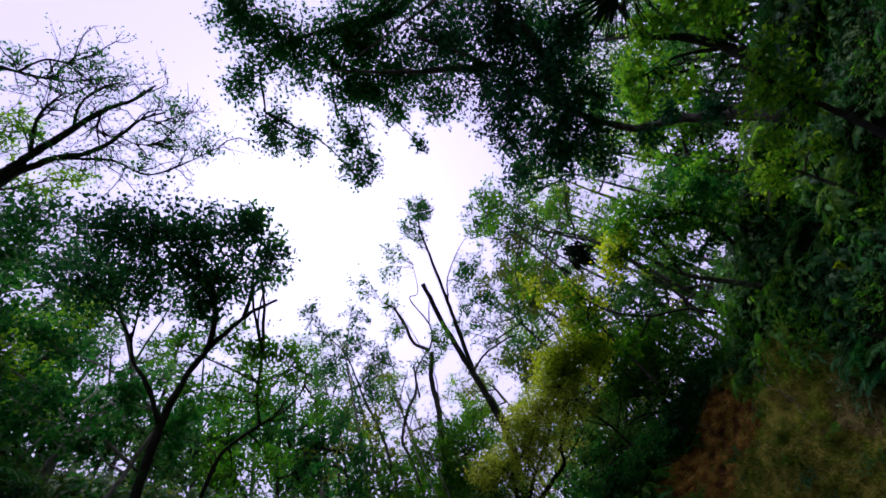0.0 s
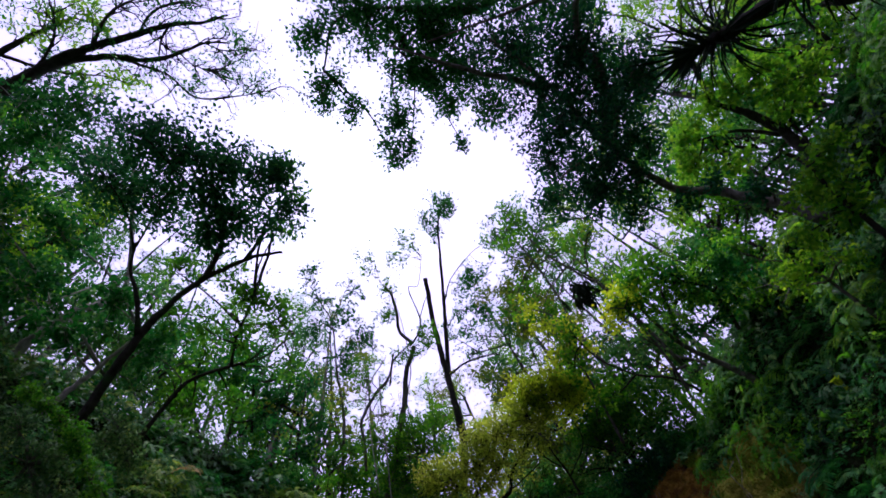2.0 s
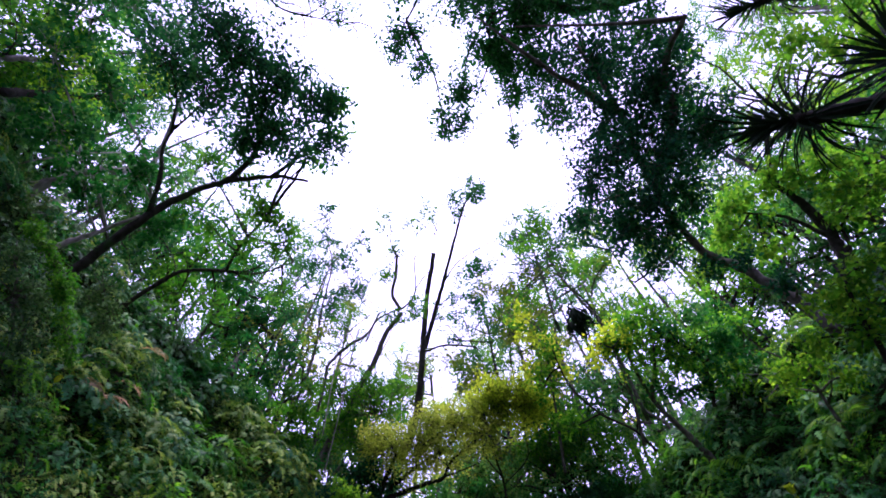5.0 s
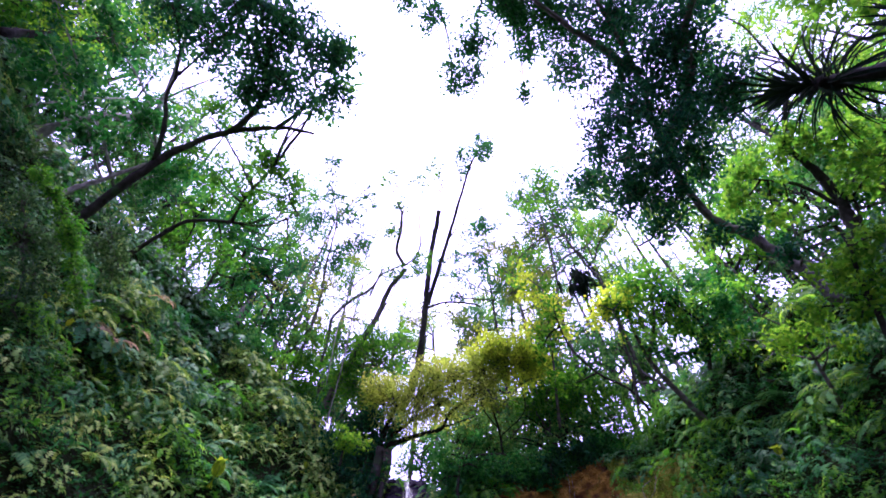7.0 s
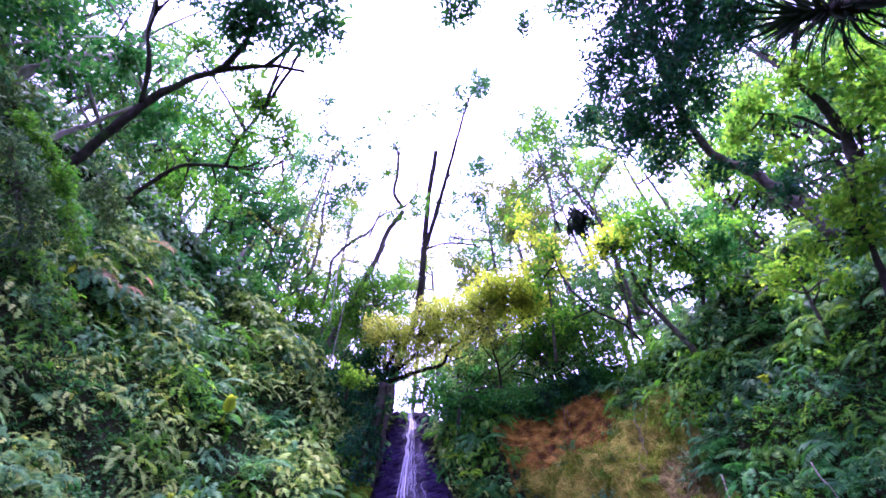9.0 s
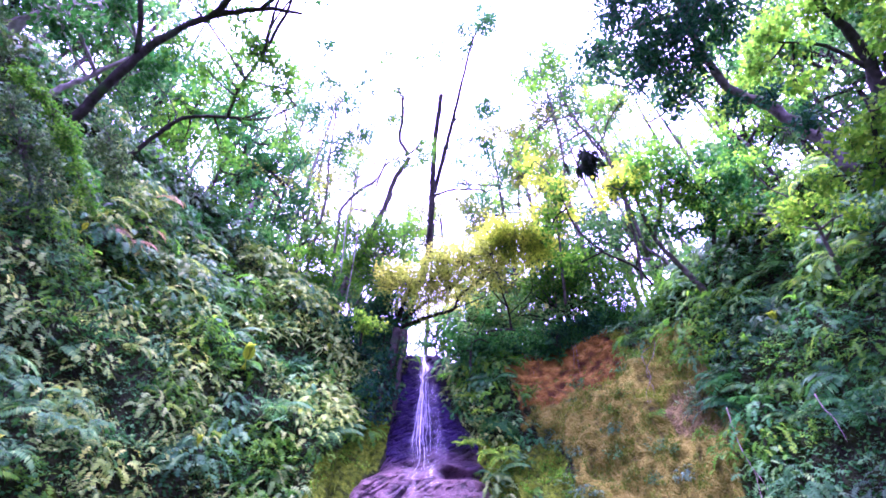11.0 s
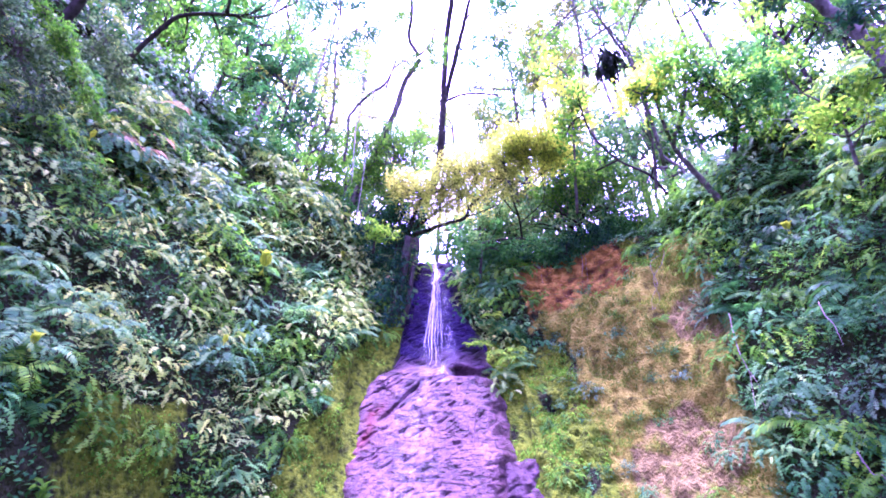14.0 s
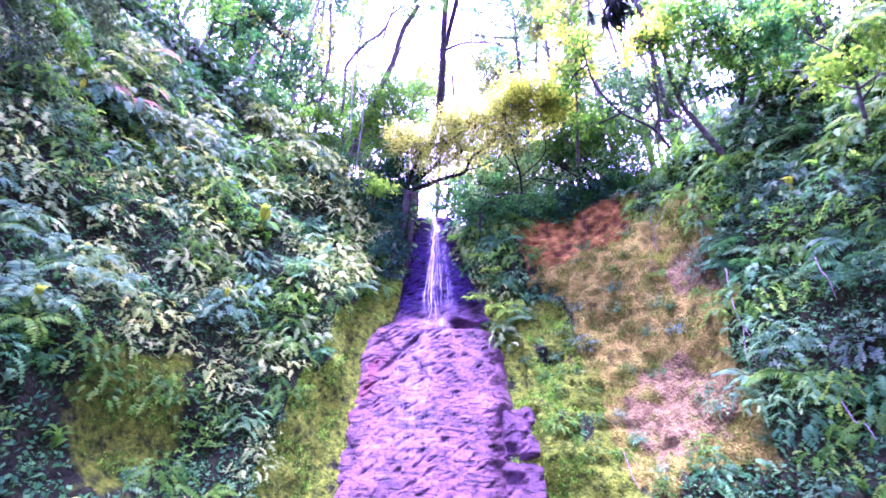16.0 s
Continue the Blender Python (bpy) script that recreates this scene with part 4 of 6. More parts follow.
airy_tree("tall pale trunk high behind the fern bank",
     [(-8.48, -0.13, 12.74), (-8.28, -0.19, 13.91), (-8.10, -0.23, 15.01), (-7.41, -0.22, 16.34)], 0.07, 0.03, [],
     [(-7.56, 0.17, 15.70, 0.74, 0.41, 14), (-6.84, 0.80, 16.04, 0.45, 0.48, 14)],
     BARK_PALE, LEAF_DARK, 0.09, "tree", "trunks behind the fern bank")
airy_tree("thin pale leaning stem beside the dark leaning tree",
     [(-8.14, 3.38, 11.16), (-7.71, 3.53, 12.32), (-7.43, 3.65, 13.30), (-6.95, 3.77, 14.35)], 0.035, 0.015, [],
     [(-7.94, 2.47, 12.36, 0.54, 0.38, 14)],
     BARK_PALE, LEAF_GREEN, 0.085, "tree", "trunks behind the fern bank")
airy_tree("thin pale crooked stem beside the dark leaning tree",
     [(-8.35, 3.06, 11.63), (-7.80, 3.18, 12.87), (-7.59, 3.38, 13.77), (-7.10, 3.60, 14.78)], 0.028, 0.012, [],
     [(-6.38, 3.81, 14.86, 0.46, 0.28, 12)],
     BARK_PALE, LEAF_GREEN, 0.085, "tree", "trunks behind the fern bank")

airy_tree("leafy green bush between the leaning trees above the lip",
     [(-1.34, 11.83, 11.05), (-1.32, 11.07, 11.64), (-1.31, 10.37, 12.08)], 0.04, 0.015, [],
     [(-1.59, 9.83, 12.68, 0.52, 0.45, 34), (-0.97, 10.40, 12.36, 0.52, 0.42, 34), (-2.01, 10.34, 12.00, 0.45, 0.52, 30), (-0.86, 10.05, 12.97, 0.39, 0.39, 20), (-1.69, 10.65, 11.44, 0.61, 0.44, 36), (-2.67, 9.83, 12.61, 0.45, 0.70, 26), (-2.35, 10.57, 11.54, 0.48, 0.51, 28)],
     BARK_GREY, LEAF_GREEN, 0.085, "bush")

airy_tree("dense green thicket of young trees above the clay rim",
     [(3.74, 12.00, 9.41), (3.65, 11.16, 10.44), (3.54, 10.35, 11.27)], 0.05, 0.02,
     [([(3.65, 11.16, 10.44), (4.18, 10.63, 10.86), (4.47, 10.23, 11.16)], 0.025, 0.01), ([(3.64, 11.06, 10.57), (3.17, 10.72, 11.15), (3.00, 10.29, 11.66)], 0.025, 0.01), ([(3.88, 11.21, 10.27), (4.78, 10.69, 10.49), (5.19, 10.26, 10.75)], 0.025, 0.01)],
     [(3.39, 10.05, 11.77, 0.62, 0.48, 44), (4.19, 10.09, 11.58, 0.62, 0.45, 40), (3.87, 10.53, 11.10, 0.75, 0.48, 46), (4.87, 10.27, 11.08, 0.62, 0.45, 36), (3.09, 10.73, 11.16, 0.58, 0.51, 36), (4.48, 10.66, 10.67, 0.75, 0.44, 40), (5.37, 10.40, 10.66, 0.59, 0.41, 30), (3.56, 9.63, 12.40, 0.52, 0.35, 20)],
     BARK_GREY, LEAF_GREEN, 0.085, "bush")

# trees on the clay bank
tree("thin leaning tree with an airy crown",
     [(6.14, 9.68, 11.27), (5.27, 8.06, 13.10), (4.62, 7.44, 13.78), (3.94, 6.77, 14.39), (3.38, 5.82, 15.01)], 0.055, 0.02, [],
     [(3.18, 5.40, 15.23, 0.74), (2.76, 6.19, 14.98, 0.67), (3.71, 5.92, 14.87, 0.66), (3.02, 7.63, 14.15, 0.77), (3.31, 8.31, 13.64, 0.65), (2.55, 8.13, 13.95, 0.60), (4.70, 6.49, 14.28, 0.49)],
     BARK_GREY, LEAF_GREEN, 0.7, 0.10, forks=7)
tree("crooked tree with fresh green foliage leaning out from the bank",
     [(6.27, 8.30, 8.53), (5.86, 8.06, 9.14), (5.24, 7.69, 9.95), (4.76, 6.95, 10.83)], 0.085, 0.03,
     [([(5.24, 7.69, 9.95), (5.35, 7.10, 10.39), (5.32, 6.36, 10.96)], 0.06, 0.02)],
     [(5.31, 6.25, 11.03, 0.64), (4.87, 6.59, 11.04, 0.61), (4.53, 7.02, 10.90, 0.52), (4.28, 6.97, 11.05, 0.42), (5.61, 6.87, 10.55, 0.47)],
     BARK_GREY, LEAF_GREEN, 1.5, 0.11)
tree("bare crooked sapling on the bank edge",
     [(5.08, 8.28, 8.98), (4.71, 8.10, 9.41), (4.07, 8.04, 9.82), (3.45, 7.71, 10.40), (3.11, 7.14, 10.99)], 0.035, 0.012,
     [([(4.76, 8.13, 9.35), (4.80, 7.85, 9.62)], 0.02, 0.01)],
     [(3.10, 7.38, 11.07, 0.49), (3.02, 8.07, 10.79, 0.57), (3.56, 8.68, 10.01, 0.56)], BARK_DARK, LEAF_GREEN, 1.2, 0.10)
tree("small tree with a curved dark stem and feathery crown",
     [(6.08, 7.12, 9.10), (6.04, 6.68, 9.53), (5.92, 6.39, 9.85), (5.59, 6.28, 10.16), (5.43, 6.11, 10.39)], 0.045, 0.015, [],
     [(5.62, 5.94, 10.38, 0.56), (6.11, 5.97, 10.02, 0.55), (6.04, 6.83, 9.70, 0.63), (6.49, 6.12, 9.63, 0.60), (5.54, 7.31, 9.64, 0.58)],
     BARK_DARK, LEAF_DARK, 1.3, 0.10)
# the great tree leaning over from the clay side: its canopy roofs the bowl
tree("great forest tree with a heavy dark canopy over the gorge",
     [(6.91, 4.52, 8.09), (6.57, 4.32, 9.00), (6.08, 4.18, 9.76), (5.56, 4.08, 10.42), (4.88, 3.18, 11.51), (4.26, 1.83, 12.45), (3.26, 0.49, 13.14)], 0.115, 0.045,
     [([(4.88, 3.18, 11.51), (5.10, 1.79, 11.75), (4.81, 0.77, 12.02), (4.98, -0.17, 11.97)], 0.12, 0.06),
      ([(4.26, 1.83, 12.45), (2.52, 0.93, 13.30), (1.03, 0.01, 13.56)], 0.08, 0.02),
      ([(4.98, -0.12, 11.96), (3.77, 0.06, 12.78), (1.91, 0.18, 13.45)], 0.06, 0.02)],
     [(4.80, 2.37, 11.78, 1.10), (4.23, 3.33, 11.76, 1.01), (4.79, 4.08, 11.11, 0.93), (3.63, 4.23, 11.77, 0.65), (5.44, 3.12, 11.12, 0.84),
      (4.00, 2.05, 12.40, 1.02), (4.79, 1.01, 12.34, 1.10), (3.50, 0.86, 13.04, 1.02), (5.67, 1.78, 11.44, 0.70), (5.05, 4.52, 10.51, 0.48),
      (4.47, 3.18, 10.44, 0.64), (3.99, 3.76, 10.44, 0.55), (4.69, 2.48, 10.54, 0.61), (3.40, 2.91, 11.10, 0.55), (3.69, 2.29, 11.16, 0.64), (5.69, 3.73, 9.20, 0.22), (5.98, 3.82, 8.50, 0.24), (5.32, 4.04, 9.44, 0.21), (3.24, 3.78, 10.96, 0.37), (4.68, 3.66, 10.01, 0.32), (4.74, 1.37, 11.99, 0.97), (5.64, 1.93, 11.44, 0.83)],
     BARK_GREY, LEAF_DEEP, 3.0, 0.088)
tree("spreading high canopy tree with bluish dark leaves",
     [(10.2, -3.0, 8.5), (9.2, -2.4, 12.0), (7.0, -1.2, 14.5), (3.51, -0.21, 14.64), (1.51, -0.70, 14.49)], 0.24, 0.05,
     [([(7.0, -1.2, 14.5), (2.85, -0.40, 14.79), (1.25, 0.02, 14.54)], 0.1, 0.03), ([(3.51, -0.21, 14.64), (0.39, -0.90, 14.56), (-0.56, 0.17, 14.59)], 0.06, 0.02)],
     [(0.32, -1.62, 14.49, 0.90), (-0.42, -0.65, 14.58, 0.67), (0.84, -0.65, 14.56, 1.08), (2.20, -0.31, 14.41, 1.09), (2.65, 0.99, 14.29, 1.06), (1.48, 0.77, 14.49, 0.78), (4.27, 0.89, 13.85, 1.04),
      (3.32, 2.01, 14.01, 0.79), (-0.69, 0.56, 14.57, 0.63), (0.86, 1.68, 14.46, 0.65), (2.22, 1.68, 14.30, 0.58), (0.42, 2.58, 14.34, 0.47), (0.95, 2.57, 14.31, 0.37), (-0.17, 1.21, 14.54, 0.43), (0.19, -2.20, 14.41, 0.63), (2.25, 2.74, 14.11, 0.18),
      (3.20, -0.37, 14.50, 0.76), (4.10, -0.37, 14.25, 0.74), (5.10, 0.06, 13.88, 0.67), (5.70, 0.40, 13.61, 0.60), (2.26, 0.08, 14.71, 0.70), (1.44, -0.36, 14.82, 0.70), (1.95, 0.99, 14.72, 0.58)],
     BARK_DARK, LEAF_DARK, 3.9, 0.088)
tree("tree with bright yellow-green leaves behind the sword-leaved palms",
     [(8.41, 4.87, 8.63), (8.19, 3.75, 10.27), (7.73, 3.22, 10.88), (7.28, 2.94, 11.33)], 0.15, 0.04,
     [([(8.19, 3.75, 10.27), (7.57, 3.58, 10.89), (6.92, 3.67, 11.34)], 0.05, 0.02), ([(8.14, 4.23, 9.34), (8.30, 3.61, 10.22), (7.92, 3.45, 10.63)], 0.04, 0.02)],
     [(6.81, 3.59, 11.45, 0.57), (7.22, 3.06, 11.33, 0.55), (6.75, 4.26, 11.22, 0.49), (7.60, 2.65, 11.16, 0.55), (8.05, 2.43, 10.85, 0.58), (7.15, 4.13, 10.72, 0.47), (7.13, 0.37, 11.86, 0.81), (7.87, 0.22, 11.31, 0.77), (8.59, 2.69, 10.27, 0.66), (8.19, 3.28, 10.45, 0.57)],
     BARK_DARK, LEAF_BRIGHT, 1.5, 0.12)
# bare-branched tree above the fern bank
tree("old tree with twisted bare dark branches and sparse leaves",
     [(-9.6, -1.0, 11.5), (-9.0, -1.6, 14.0), (-7.72, -1.28, 14.40), (-6.84, -1.48, 14.87), (-6.21, -1.65, 15.15), (-5.60, -1.73, 15.41), (-4.59, -1.79, 15.77), (-3.85, -1.82, 15.98), (-3.16, -1.70, 16.17), (-2.49, -1.72, 16.29)], 0.18, 0.025,
     [([(-6.55, -1.54, 15.01), (-5.90, -1.54, 15.31), (-5.31, -1.45, 15.55), (-4.66, -1.18, 15.81), (-3.95, -1.16, 16.02), (-3.31, -1.24, 16.18), (-2.72, -1.09, 16.31)], 0.10, 0.02),
      ([(-5.31, -1.45, 15.55), (-4.88, -1.14, 15.74), (-4.40, -0.73, 15.92), (-4.03, -0.05, 16.05), (-3.11, 0.20, 16.27), (-2.04, 0.31, 16.46)], 0.045, 0.012),
      ([(-3.85, -1.82, 15.98), (-4.22, -1.51, 15.91), (-4.03, -1.21, 16.00)], 0.035, 0.015), ([(-4.59, -1.79, 15.77), (-4.08, -2.16, 15.87), (-3.50, -2.24, 16.01), (-3.22, -2.21, 16.08)], 0.04, 0.012),
      ([(-5.60, -1.73, 15.41), (-5.01, -2.27, 15.56), (-4.52, -2.45, 15.69), (-4.18, -2.50, 15.79)], 0.05, 0.015), ([(-3.31, -1.24, 16.18), (-2.90, -0.94, 16.29), (-2.27, -0.82, 16.40)], 0.02, 0.008),
      ([(-5.81, -3.79, 14.90), (-4.94, -3.62, 15.29), (-4.55, -3.25, 15.52), (-4.06, -2.76, 15.77), (-3.55, -2.47, 15.96)], 0.06, 0.012), ([(-4.55, -3.25, 15.52), (-3.97, -3.23, 15.70), (-3.65, -2.99, 15.84), (-3.00, -2.89, 16.01)], 0.03, 0.01),
      ([(-6.84, -1.48, 14.87), (-6.20, -1.98, 15.11), (-5.87, -2.63, 15.15), (-5.83, -3.11, 15.07)], 0.05, 0.015), ([(-3.95, -1.16, 16.02), (-3.74, -0.78, 16.11), (-3.31, -0.50, 16.22)], 0.02, 0.008)],
     [(-2.53, 0.02, 16.39, 0.62), (-3.00, -0.52, 16.29, 0.53), (-3.92, -0.24, 16.08, 0.45), (-2.47, -1.14, 16.35, 0.37), (-3.37, -2.23, 16.04, 0.42), (-4.00, -2.67, 15.81, 0.47), (-4.48, -3.34, 15.52, 0.51), (-5.01, -3.52, 15.29, 0.49), (-4.88, -0.93, 15.75, 0.42), (-5.31, -1.99, 15.49, 0.33), (-3.23, -2.84, 15.97, 0.38)],
     BARK_DARK, LEAF_DARK, 0.8, 0.075, forks=14)
tree("leaning tree with yellow-green leaf bunches behind bare branches", [(-10.06, -0.76, 14.02), (-8.30, -1.84, 15.15), (-7.03, -2.31, 15.79), (-5.98, -2.55, 16.22)], 0.12, 0.03, [([(-7.58, -2.09, 15.53), (-6.89, -1.52, 15.96), (-6.04, -1.16, 16.37)], 0.05, 0.02)],
     [(-6.17, -2.76, 16.10, 0.43), (-5.69, -2.63, 16.32, 0.41), (-6.21, -2.29, 16.17, 0.39), (-5.55, -2.29, 16.43, 0.31), (-6.72, -2.38, 15.93, 0.38), (-5.82, -1.10, 16.46, 0.44), (-6.43, -1.13, 16.21, 0.37), (-5.51, -0.74, 16.60, 0.33)],
     BARK_DARK, LEAF_BRIGHT, 1.8, 0.085, forks=4)


# ---- the forest on the land above the rim ----
SKYLINE = np.array([(-125, 60), (-100, 66), (-80, 68), (-62, 66), (-48, 64), (-32, 64), (-20, 62), (-8, 58), (0, 54), (8, 57), (20, 62), (35, 63), (50, 60), (70, 64), (95, 66), (125, 62)])


def forest_tree(az, dist, top_el, leaf, bark, density, label, spread=1.0, low=0.3):
    base = bank(az, 1 + max(0.5, dist - float(np.interp(az, FINE, RIM))))
    base.z -= 0.1
    height = math.hypot(base.x, base.y) * math.tan(radians(top_el)) + EYE[2] - base.z
    lean = np.array((-base.x, -base.y, 0)) / dist * rng.uniform(0.0, 1.6) + rng.normal(0, 0.5, 3) * np.array((1, 1, 0))
    b = np.array(base)
    trunk = [b + lean * (t ** 1.5) + np.array((0, 0, height * t)) + rng.normal(0, 0.12, 3) * (t > 0) for t in (0, 0.3, 0.6, 0.92)]
    limbs, clumps = [], []
    for k in range(int(rng.integers(4, 7))):
        t = rng.uniform(low, 0.85)
        at = b + lean * t ** 1.5 + np.array((0, 0, height * t))
        a = rng.uniform(0, 2 * math.pi)
        out = np.array((math.cos(a), math.sin(a), rng.uniform(0.3, 0.9))) * rng.uniform(1.0, 2.2) * spread
        limbs.append(([at, at + out * 0.5 + rng.normal(0, 0.12, 3), at + out], 0.05, 0.018))
        clumps.append((*(at + out), rng.uniform(0.6, 1.15) * spread))
        clumps.append((*(at + out * 0.6 + rng.normal(0, 0.5, 3)), rng.uniform(0.5, 0.9) * spread))
    clumps.append((*(trunk[-1] + np.array((0, 0, 0.2))), 0.9 * spread))
    clumps.append((*(trunk[-2] + rng.normal(0, 0.6, 3)), 0.9 * spread))
    t = thing("tree", trunk[0])
    tagged(t, label, "tree", "forest above the rim")
    grow(t, trunk, 0.04 + 0.006 * height, 0.02, limbs, clumps, bark, leaf, density * 1.15, 0.12, sides=8, bunch=0.24, forks=3)


FOREST = [(LEAF_DARK, BARK_DARK, "dark green forest tree above the gorge rim"), (LEAF_BLUE, BARK_DARK, "forest tree with bluish green leaves"),
          (LEAF_GREEN, BARK_GREY, "forest tree with fresh green leaves above the rim"), (LEAF_DEEP, BARK_DARK, "deep green shaded forest tree"),
          (LEAF_BRIGHT, BARK_DARK, "forest tree with bright yellow-green leaves"),
          (LEAF_OLIVE, BARK_GREY, "forest tree with olive green leaves above the rim")]
for az in np.arange(-120, 121, 7.0):
    for dist, k in ((13.0, 0), (16.5, 1), (21.0, 2)):
        a = az + rng.uniform(-2.5, 2.5) + 2.3 * k
        side = abs(a) / 60
        if (k == 0 and -16 < a < 12) or (k == 2 and a < -45):
            continue
        el = float(np.interp(a, SKYLINE[:, 0], SKYLINE[:, 1])) - rng.uniform(0, 7) - 1.5 * k
        pick = int(rng.choice([2, 4, 5, 1])) if abs(a) < 45 else int(rng.choice([0, 4, 2, 4] if a > 0 else [0, 2, 1, 3]))
        leaf, bark, label = FOREST[pick]
        forest_tree(a, dist, el, leaf, bark, (0.14 + 0.10 * min(side, 1.6) if a < 0 else 0.16 + 0.16 * min(side, 1.6)), label, 1.0 + 0.1 * k, 0.3 if k else 0.12)

# ---- undergrowth: plants built once, then copied over the banks ----
def frond_mesh(name, mat, length=1.0, pairs=17, droop=0.5):
    t = np.linspace(0.12, 0.98, pairs)
    def rachis(u):
        return np.stack([length * (u - 0.18 * droop * u ** 3), 0 * u, length * (0.55 * u - (0.55 + droop * 0.5) * u ** 2.2)], axis=-1)
    c = rachis(t)
    d = unit(np.gradient(c, axis=0))
    size = length * 0.30 * np.sin(np.pi * np.clip(t * 0.86 + 0.1, 0, 1)) ** 0.8
    groups = [tube_arrays(rachis(np.linspace(0, 1, 7)), 0.008 * length, 0.002, 3, 0, 1)]
    for sgn in (-1, 1):
        along = unit(d * 0.45 + np.array((0, sgn, -0.18)) + rng.normal(0, 0.06, (pairs, 3)))
        groups.append(leaf_arrays(c, along, np.tile((0, 0, 1.0), (pairs, 1)), size, np.full(pairs, 0.062 * length), 0.15, 0.12))
    v, f, s = joined(groups)
    return mesh_from(name, v, f, s, mat)


def make_fern(label, mat, fronds, rise=0.35):
    fern = tagged(thing("fern"), label, "fern", "ferns on the banks")
    shapes = [frond_mesh("frond", mat, rng.uniform(0.85, 1.1), 17, dr) for dr in (0.4, 0.7)]
    for k in range(fronds):
        ob = part("frond", shapes[k % 2], fern)
        ob.matrix_basis = pose(0, 0, 0, rng.uniform(-14, 14), -rng.uniform(5, 45) * rise * 2, k * 360 / fronds + rng.uniform(-18, 18)) @ Matrix.Scale(rng.uniform(0.7, 1.1), 4)
    return fern


def make_shrub(name, label, mat, shoots, per, leaf_len, group, ratio=0.42, flat=0.8):
    """A leafy shrub: woody stems that end in whorls of leaves."""
    stems, leaves = [], []
    for _ in range(shoots):
        d = unit(rng.normal(0, 1, 3) + np.array((0, 0, 0.6)))
        d[2] = abs(d[2]) * flat
        tip = d * rng.uniform(0.45, 1.0) * 0.55
        if len(stems) < 7:
            stems.append(tube_arrays([(0, 0, -0.15), tip * 0.45 + rng.normal(0, 0.03, 3), tip], 0.010, 0.004, 3, 0, 1))
        n = int(per * rng.uniform(0.7, 1.3))
        a = rng.uniform(0, 2 * np.pi, n)
        along = unit(np.stack([np.cos(a), np.sin(a), rng.normal(0.05, 0.35, n)], axis=-1) + d * 0.45)
        normal = unit(np.array((0, 0, 1.0)) + d * 0.5 + rng.normal(0, 0.25, (n, 3)))
        L = leaf_len * rng.uniform(0.6, 1.3, n)
        at = tip - d * rng.uniform(0, 0.16, (n, 1)) + rng.normal(0, 0.015, (n, 3))
        leaves.append(quad_leaves(at, along, normal, L, L * ratio))
    v, f, s = joined(leaves)
    shrub = tagged(new(name, mesh_from(name, v, f, s, mat)), label, "shrub", group)
    v, f, s = joined(stems)
    part("woody_base", mesh_from("woody_base", v, f, s, BARK_DARK), shrub)
    return shrub


def make_feathery(name, label, mat, sprays, pairs, length, group, half=0.2):
    """A low plant of drooping feathery sprays, each one a rib with tapering leaflets on both sides."""
    verts, faces = [], []
    for _ in range(sprays):
        a = rng.uniform(0, 2 * np.pi)
        out = rng.uniform(0, 0.5)
        root = np.array((math.cos(a), math.sin(a), 0)) * out + np.array((0, 0, rng.uniform(0.02, 0.5) * (1 - out)))
        b = a + rng.normal(0, 0.6)
        ahead, side = np.array((math.cos(b), math.sin(b), 0)), np.array((-math.sin(b), math.cos(b), 0))
        L, rise, fall = length * rng.uniform(0.7, 1.25), rng.uniform(0.1, 0.6), rng.uniform(0.5, 1.0)
        tilt = rng.normal(0, 0.3)
        first = len(verts)
        u = np.linspace(0, 1, pairs + 1)
        rib = [root + L * (ahead * t * 0.9 + np.array((0, 0, rise * t - fall * t * t))) for t in u]
        verts += rib
        for i in range(pairs):
            w = L * half * math.sin(math.pi * (0.12 + 0.84 * u[i])) ** 0.7 * rng.uniform(0.85, 1.15)
            for sgn in (-1, 1):
                tip = rib[i] + sgn * side * w + ahead * w * 0.55 + np.array((0, 0, -0.22 * w + sgn * tilt * w))
                verts.append(tip)
                faces += [first + i, len(verts) - 1, first + i + 1] if sgn < 0 else [first + i + 1, len(verts) - 1, first + i]
    stem = [tube_arrays([(0, 0, -0.15), (0.02 * k, 0.03, 0.1), (0.12 * math.cos(2 * k), 0.12 * math.sin(2 * k), 0.3)], 0.010, 0.004, 3, 0, 1) for k in range(4)]
    plant = tagged(new(name, mesh_from(name, np.array(verts), np.array(faces), np.full(len(faces) // 3, 3), mat)), label, "shrub", group)
    v, f, s = joined(stem)
    part("woody_base", mesh_from("woody_base", v, f, s, BARK_DARK), plant)
    return plant


def blade_leaf_mesh(name, mat, length, width):
    """One large leaf on its stalk, bent over."""
    u = np.linspace(0, 1, 7)
    mid = np.stack([length * u * 0.9, 0 * u, length * (0.9 * u - 0.75 * u ** 2)], axis=-1)
    w = width * np.sin(np.pi * np.clip(u, 0, 1) ** 0.75) ** 0.8
    w[0] = 0.01
    v = np.concatenate([mid + np.stack([0 * u, w / 2, w * 0.18], axis=-1), mid, mid + np.stack([0 * u, -w / 2, w * 0.18], axis=-1)])
    f = []
    for i in range(6):
        f += [i, i + 1, 7 + i + 1, 7 + i, 7 + i, 7 + i + 1, 14 + i + 1, 14 + i]
    stalk = tube_arrays([(-0.25 * length, 0, -0.3 * length), (-0.1 * length, 0, -0.08 * length), (0, 0, 0)], 0.008, 0.006, 4, 0, 2)
    vv, ff, ss = joined([(v, np.array(f), np.full(12, 4)), stalk])
    return mesh_from(name, vv, ff, ss, mat, True)


